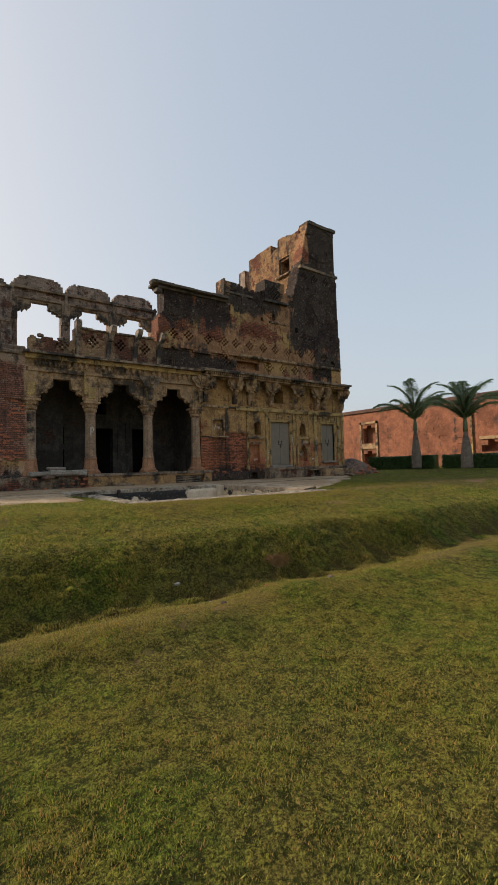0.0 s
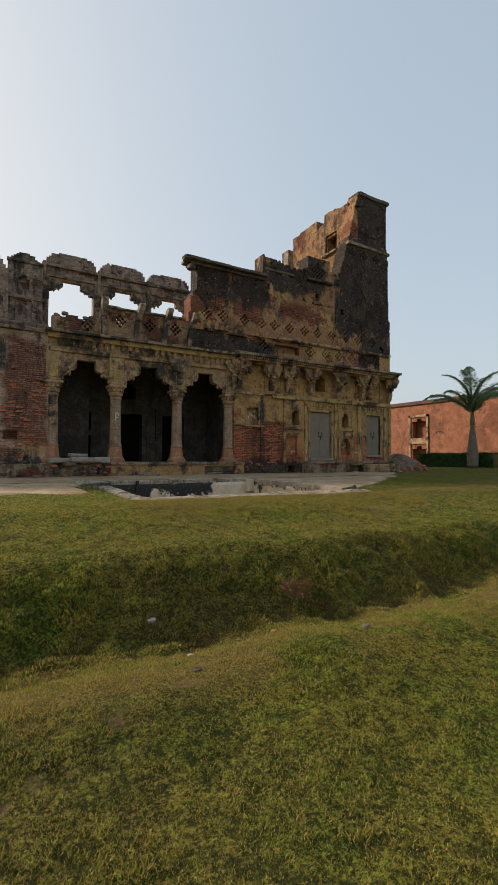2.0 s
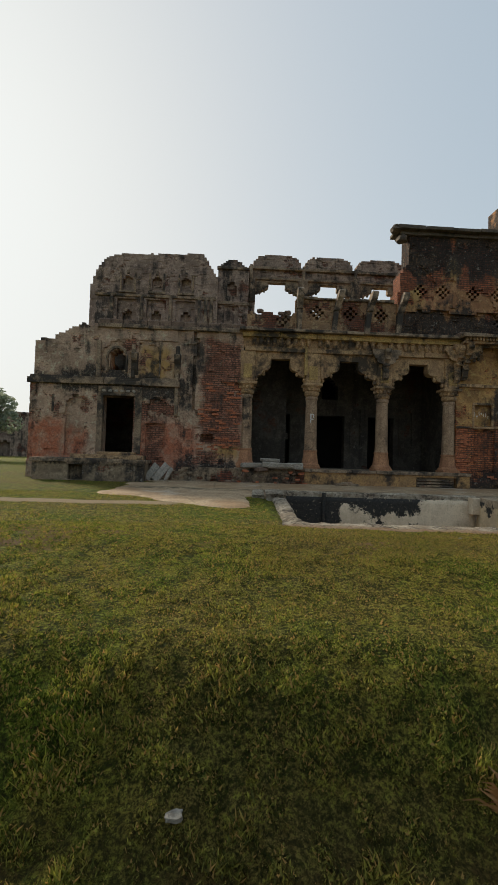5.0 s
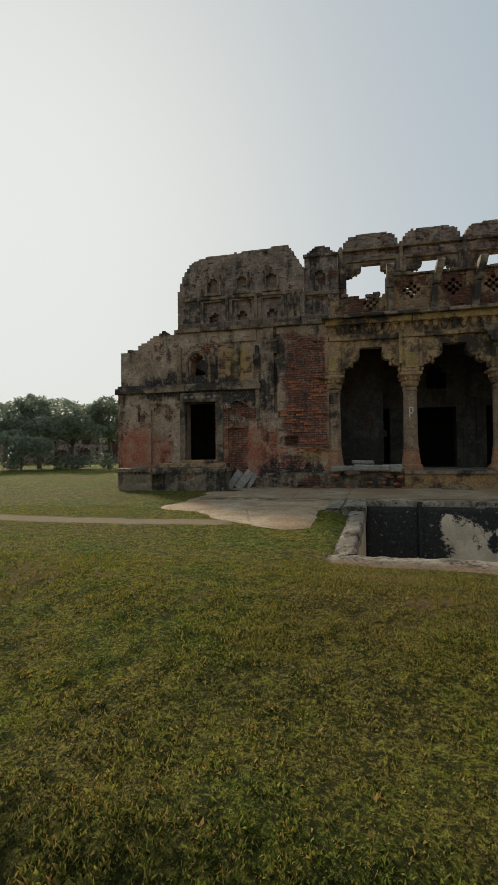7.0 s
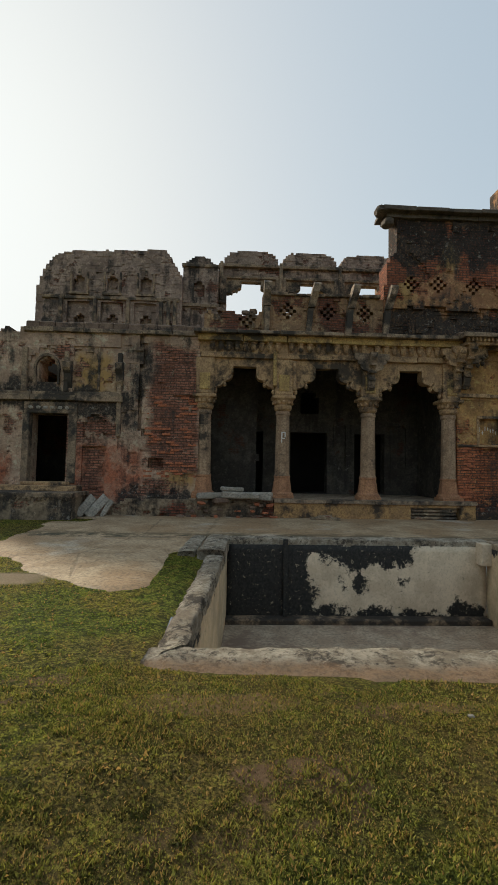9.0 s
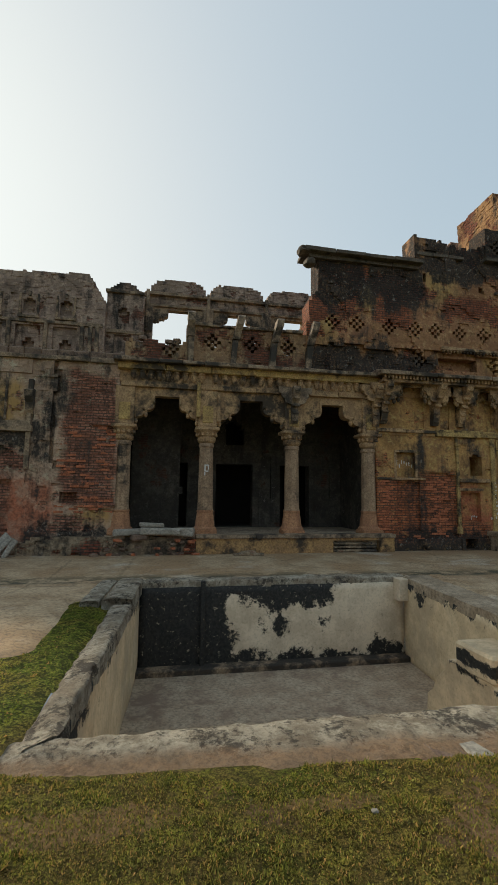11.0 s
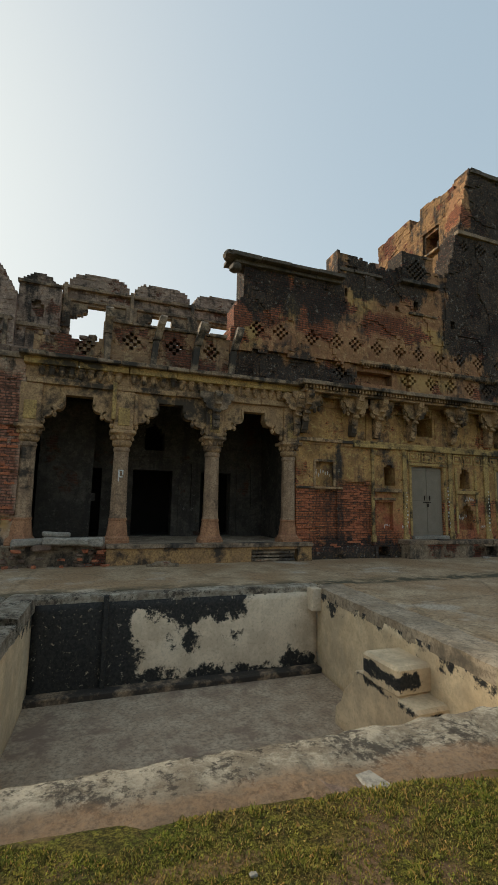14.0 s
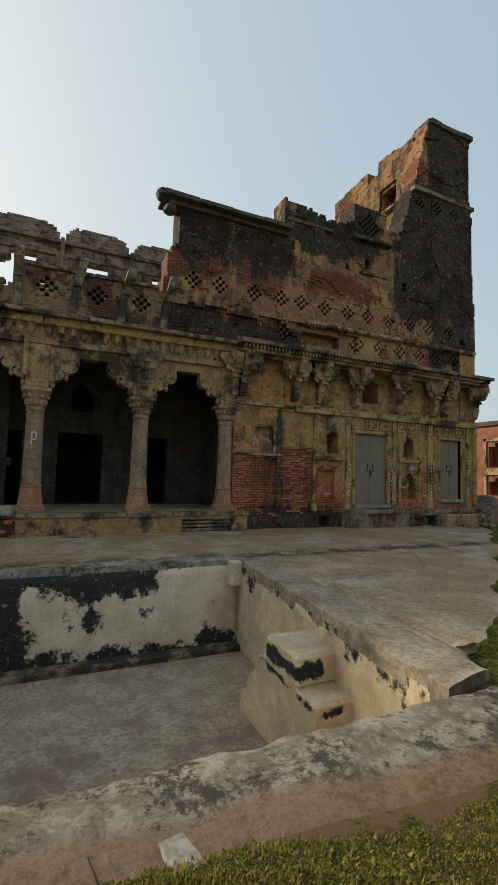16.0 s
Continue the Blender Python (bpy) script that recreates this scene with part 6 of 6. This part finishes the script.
def leaf_cloud(centres, n, size, rs, flat=1.0):
    """Many small leaves scattered on uneven clumps."""
    V, Fc = [], []
    for c, r in centres:
        for _ in range(int(n * r[0] * r[1])):
            d = Vector((rs.gauss(0, 1), rs.gauss(0, 1), rs.gauss(0, 1))).normalized()
            rad = rs.uniform(0.72, 1.05) * (1 + 0.25 * noise.noise(d * 2.3 + Vector(c)))
            p = Vector((c[0] + d.x * r[0] * rad, c[1] + d.y * r[1] * rad, c[2] + d.z * r[2] * rad))
            a = Vector((rs.gauss(0, 1), rs.gauss(0, 1), rs.gauss(0, 0.7))).normalized()
            b = a.cross(Vector((rs.gauss(0, 1), rs.gauss(0, 1), rs.gauss(0, 1)))).normalized()
            s = size * rs.uniform(0.6, 1.3)
            o = len(V)
            V += [p - a * s, p + b * s * 0.45, p + a * s, p - b * s * 0.45]
            Fc.append((o, o + 1, o + 2, o + 3))
    return V, Fc


rs = random.Random(4)
# clipped hedge, in lengths
HL = [((24.6, 22.4), (25.6, 17.9)), ((25.7, 17.4), (26.2, 13.6)), ((26.3, 13.2), (28.0, 3.0))]
for (xa, ya), (xb, yb) in HL:
    V, Fc = [], []
    ln = math.hypot(xb - xa, yb - ya)
    n = int(ln * 900)
    ux, uy = (xb - xa) / ln, (yb - ya) / ln
    for _ in range(n):
        t, k = rs.random() * ln, rs.random()
        if k < 0.4:
            off, h = -0.45, rs.uniform(0.0, 1.0)
        elif k < 0.8:
            off, h = rs.uniform(-0.45, 0.45), 1.0
        else:
            off, h = 0.45, rs.uniform(0, 1)
        w = 0.05 * noise.noise(Vector((t * 1.5, h * 2, off)))
        p = Vector((xa + ux * t - uy * (off + w), ya + uy * t + ux * (off + w), 0.15 + h * 0.85 + w + rs.uniform(-0.04, 0.04)))
        a = Vector((rs.gauss(0, 1), rs.gauss(0, 1), rs.gauss(0, 1))).normalized()
        b = a.cross(Vector((rs.gauss(0, 1), rs.gauss(0, 1), rs.gauss(0, 1)))).normalized()
        s = 0.07
        o = len(V)
        V += [p - a * s, p + b * s * 0.6, p + a * s, p - b * s * 0.6]
        Fc.append((o, o + 1, o + 2, o + 3))
    hedge = tagged(new("hedge"), "clipped dark green hedge before the orange wall", "hedge", group="hedges")
    mesh_ob("leaves", V, Fc, mat_hedge, hedge)
    bm = boxes((0, ln, -0.36, 0.36, 0.0, 0.9), bevel=0.05)
    core = part("core", bm, mat_hedge, hedge)
    core.matrix_world = pose(xa, ya, 0.12, 0, 0, math.degrees(math.atan2(uy, ux)))


def tree(x, y, z, height, seed_no, crown):
    """A broadleaf tree: tapered trunk, forked limbs, clumped crown with gaps."""
    rs = random.Random(seed_no)
    ob = tagged(new("tree"), "leafy tree beyond the lawn, morning haze greyed into its leaf colour", "tree", group="far trees")
    bm = bmesh.new()

    def limb(a, b, r0, r1):
        d = (b - a).normalized()
        s = d.cross(Vector((0.3, 0.9, 0.1))).normalized()
        t = d.cross(s)
        ring = []
        for p, r in ((a, r0), (a.lerp(b, 0.5) + Vector((rs.uniform(-.1, .1), rs.uniform(-.1, .1), 0)), (r0 + r1) / 2), (b, r1)):
            ring.append([bm.verts.new(p + (s * math.cos(k * 1.047) + t * math.sin(k * 1.047)) * r) for k in range(6)])
        for u, w in zip(ring, ring[1:]):
            for k in range(6):
                bm.faces.new((u[k], u[(k + 1) % 6], w[(k + 1) % 6], w[k]))

    fork = Vector((0, 0, height * 0.38))
    limb(Vector((0, 0, 0)), fork, height * 0.03, height * 0.022)
    cl = []
    for k in range(11):
        a = k * 2.4 + rs.uniform(-0.3, 0.3)
        r = crown * rs.uniform(0.35, 0.85)
        tip = Vector((math.cos(a) * r, math.sin(a) * r, height * rs.uniform(0.48, 0.88)))
        limb(fork, tip, height * 0.014, height * 0.005)
        cl.append((tuple(tip), (crown * rs.uniform(0.3, 0.48), crown * rs.uniform(0.3, 0.48), crown * rs.uniform(0.22, 0.36))))
    part("trunk", bm, mat_bark, ob)
    V, Fc = leaf_cloud(cl, 330, 0.17, rs)
    mesh_ob("crown", V, Fc, mat_tree, ob)
    ob.matrix_world = pose(x, y, z)
    return ob


for k, (az, d, h, cr) in enumerate(((-42, 42, 6.2, 3.2), (-37.5, 44, 6.6, 3.4), (-34.0, 40, 5.6, 2.8), (-29.8, 41, 6.5, 2.6), (-47, 46, 7.5, 3.6), (-52, 44, 7.0, 3.4), (-39.5, 37, 3.2, 1.9), (-57, 48, 8.0, 4.0))):
    tree(2.4 + d * math.sin(radians(az)), 6.0 + d * math.cos(radians(az)), -0.1, h, 20 + k, cr)
for k, (az, d) in enumerate(((-33.0, 38), (-36, 39), (-40.5, 40), (-30.5, 39))):
    cl = [((rs.uniform(-0.6, 0.6), rs.uniform(-0.6, 0.6), rs.uniform(0.3, 0.9)), (0.6, 0.6, 0.5)) for _ in range(4)]
    V, Fc = leaf_cloud(cl, 420, 0.12, rs)
    bush = tagged(mesh_ob("bush", V, Fc, mat_tree), "low green bush at the lawn's far edge", "bush", group="far bushes")
    bush.location = (2.4 + d * math.sin(radians(az)), 6.0 + d * math.cos(radians(az)), 0.0)

# far brick building beyond the trees; a dull material stands in for haze
far = tagged(new("far_building"), "brick gatehouse with arched openings beyond the trees, dulled in colour for haze", "building")
fb = masonry("wall", -9, 9, -0.2, 5.6, 0, 1.0, lambda x, z: 0.6 if any(inside(x, z, c - 0.7, c + 0.7, 2.6, 4.0, True) or inside(x, z, c - 0.8, c + 0.8, 0.1, 2.0, True) for c in (-6, -3, 0, 3, 6)) else 0.0, mat_back, dx=0.4, dz=0.25, parent=far)
part("roof", boxes((-9.2, 9.2, -0.2, 1.2, 5.6, 5.9)), mat_back, far)
far.matrix_world = pose(-33.0, 62.0, 0, 0, 0, 30)
# far screen walls, which close the grounds; the west one dulled for haze
tagged(part("wall_far_west", boxes((-70, -69, -60, 90, -0.3, 4.5)), mat_back), "far fort wall closing the grounds", "wall", kind="structure")
tagged(part("wall_far_south", boxes((-70, 34, -61, -60, -0.3, 4.5)), mat_fort), "far fort wall behind the lawn", "wall", kind="structure")

# ---- grass ----
rg = np.random.default_rng(3)


def blades(name, n, xr, yr, hmin, hmax, accept, label, width=0.0035):
    """Short bent blades of turf, one face each, scattered on the lawn."""
    xs, ys = rg.uniform(*xr, n), rg.uniform(*yr, n)
    R = rg.random((n, 6))
    i = -1
    V, Fc = [], []
    for x, y in zip(xs.tolist(), ys.tolist()):
        i += 1
        r = R[i]
        k = accept(x, y)
        if k <= 0:
            continue
        z = ground_z(x, y) - 0.006
        h = (hmin + (hmax - hmin) * r[0]) * k
        a, lean, w = r[1] * 6.283, (0.2 + 1.0 * r[2]) * h, width * (0.6 + r[3])
        cx, sx, t = math.cos(a) * w, math.sin(a) * w, a + 0.6 + 1.9 * r[4]
        o = len(V)
        V += [(x - cx, y - sx, z), (x + cx, y + sx, z), (x + math.cos(t) * lean, y + math.sin(t) * lean, z + h)]
        Fc.append((o, o + 1, o + 2))
    return tagged(mesh_ob(name, V, Fc, mat_blade), label, "grass", kind="stuff")


def on_lawn(x, y):
    if y + 0.3 * noise.noise(Vector((x * 1.3, y * 1.3, 17))) > 10.2 - 0.095 * (x - 2) and x > 1.98 and x < 8.3:
        return 0
    if paved(x, y) and y > 11.2:
        return 0
    if x < 0.4 and abs(y - 12.7 - 0.12 * math.sin(0.9 * x)) < 0.30:
        return 0
    for bx, by, rx, ry in BARE:
        if abs(x - bx) < 1.6 * rx and abs(y - by) < 1.6 * ry and ((x - bx) / rx) ** 2 + ((y - by) / ry) ** 2 + 0.9 * noise.noise(Vector((x * 5, y * 5, 61))) < 1.0:
            return 0.55 if rnd(round(x * 997), round(y * 991)) > 0.5 else 0
    if noise.noise(Vector((x * 0.9, y * 0.9, 40))) > 0.5:
        return 0.4
    return (0.55 + 0.6 * abs(noise.noise(Vector((x * 1.1, y * 1.1, 22))))) * max(0.4, 0.76 + 0.65 * noise.noise(Vector((x * 13, y * 13, 3))))


blades("near_lawn_grass", 520000, (-2.3, 4.2), (1.9, 6.0), 0.015, 0.042, on_lawn, "short mown lawn grass, green and straw coloured", 0.003)
blades("lawn_grass", 300000, (-3.5, 6.5), (5.6, 10.2), 0.018, 0.044, on_lawn, "short lawn grass between the ditch and the pool", 0.0045)
blades("pool_edge_grass", 170000, (1.6, 7.6), (8.3, 10.3), 0.016, 0.045, lambda x, y: 0 if noise.noise(Vector((x * 1.1, y * 1.9, 31))) > 0.24 else on_lawn(x, y), "dense dry-tipped grass beside the pool coping", 0.0042)
blades("far_lawn_grass", 150000, (-6.0, 12.0), (6.5, 14.5), 0.022, 0.045, on_lawn, "short lawn grass near the palace", 0.011)
blades("ditch_grass", 170000, (-3.0, 6.5), (5.2, 7.9), 0.035, 0.09, lambda x, y: on_lawn(x, y) * max(0.3, 0.8 + 1.2 * noise.noise(Vector((x * 2.7, y * 2.7, 51)))) * math.exp(-((y + 0.03 * x - 6.5) / 0.7) ** 2), "longer rough grass on the ditch bank", 0.007)
seed = random.Random(12)
for x, y, s, mt in ((1.083, 6.42, 0.05, mat_slab), (1.99, 5.75, 0.036, mat_brick), (2.56, 5.2, 0.05, mat_rubble), (1.2, 5.78, 0.03, mat_slab), (4.04, 9.59, 0.02, mat_slab), (1.0, 5.2, 0.035, mat_rubble)):
    bm = bmesh.new()
    rock(bm, (0, 0, 0), (s, s * 0.8, s * 0.5), int(x * 100), 2)
    ob = tagged(part("field_stone", bm, mt), "small broken stone lying in the grass" if mt is mat_slab else "orange brick fragment lying in the grass", "stone", group="stones in the grass")
    ob.location = (x, y, ground_z(x, y) + s * 0.2)
# dry weed on the bank
V, Fc = [], []
for k in range(320):
    a, r = seed.uniform(0, 6.28), seed.random() * 0.11
    p = Vector((2.66 + r * math.cos(a), 6.35 + r * 0.7 * math.sin(a), 0))
    p.z = ground_z(p.x, p.y)
    tip = p + Vector((seed.gauss(0, 0.07), seed.gauss(0, 0.07), seed.uniform(0.03, 0.13)))
    leaf_strip(V, Fc, [p, p.lerp(tip, 0.6) + Vector((0, 0, 0.03)), tip], [0.004, 0.007, 0.002], Vector((0, 1, 0.2)))
mat_dry = leaf_mat("dry_weed_leaf", (0.20, 0.105, 0.04), (0.31, 0.18, 0.07))
tagged(mesh_ob("dry_weed", V, Fc, mat_dry), "dried brown weed on the ditch bank", "weed")

# ---- bare bricks standing out of the walls ----
bm = boxes((-0.118, 0.118, -0.03, 0.05, -0.032, 0.032), bevel=0.006)
brick_mesh = bpy.data.meshes.new("brick")
bm.to_mesh(brick_mesh)
bm.free()
brick_mesh.materials.append(mat_brick)
seed = random.Random(77)


def bare_bricks(wall, x0, x1, z0, z1, skip, depth, keep=0.8, most=300):
    n = 0
    for j in range(int((z1 - z0) / 0.075)):
        for i in range(int((x1 - x0) / 0.25) + 1):
            x, z = x0 + i * 0.25 + (0.125 if j % 2 else 0), z0 + j * 0.075
            edge = noise.noise(Vector((x * 1.6, 3, z * 1.6)))
            if x > x1 or skip(x, z) or edge < -0.22 or seed.random() > keep or n >= most:
                continue
            ob = new("brick", brick_mesh)
            ob.parent = wall
            ob.matrix_world = Matrix.Translation((x, F + depth(x, z) + seed.uniform(-0.012, 0.016), z)) @ pose(0, 0, 0, seed.uniform(-4, 4), seed.uniform(-2, 2), seed.uniform(-4, 4))
            n += 1


def in_niche(x, z):
    return any(x0 - 0.13 < x < x1 + 0.13 and z0 - 0.06 < z < z1 + 0.06 for x0, x1, z0, z1 in ((9.95, 10.72, 0.5, 3.1), (11.9, 13.5, -1, 9)))


bare_bricks(bpy.data.objects["wall_right_wing"], 9.45, 12.0, 0.35, 2.3, in_niche, lambda x, z: right_depth(x, z) + 0.012, 0.55)
bare_bricks(bpy.data.objects["wall_left_wing"], 0.3, 1.62, 1.1, 3.6, lambda x, z: inside(x, z, 0.2, 0.9, 1.25, 1.75), lambda x, z: left_depth(x, z) + 0.012, 0.35)
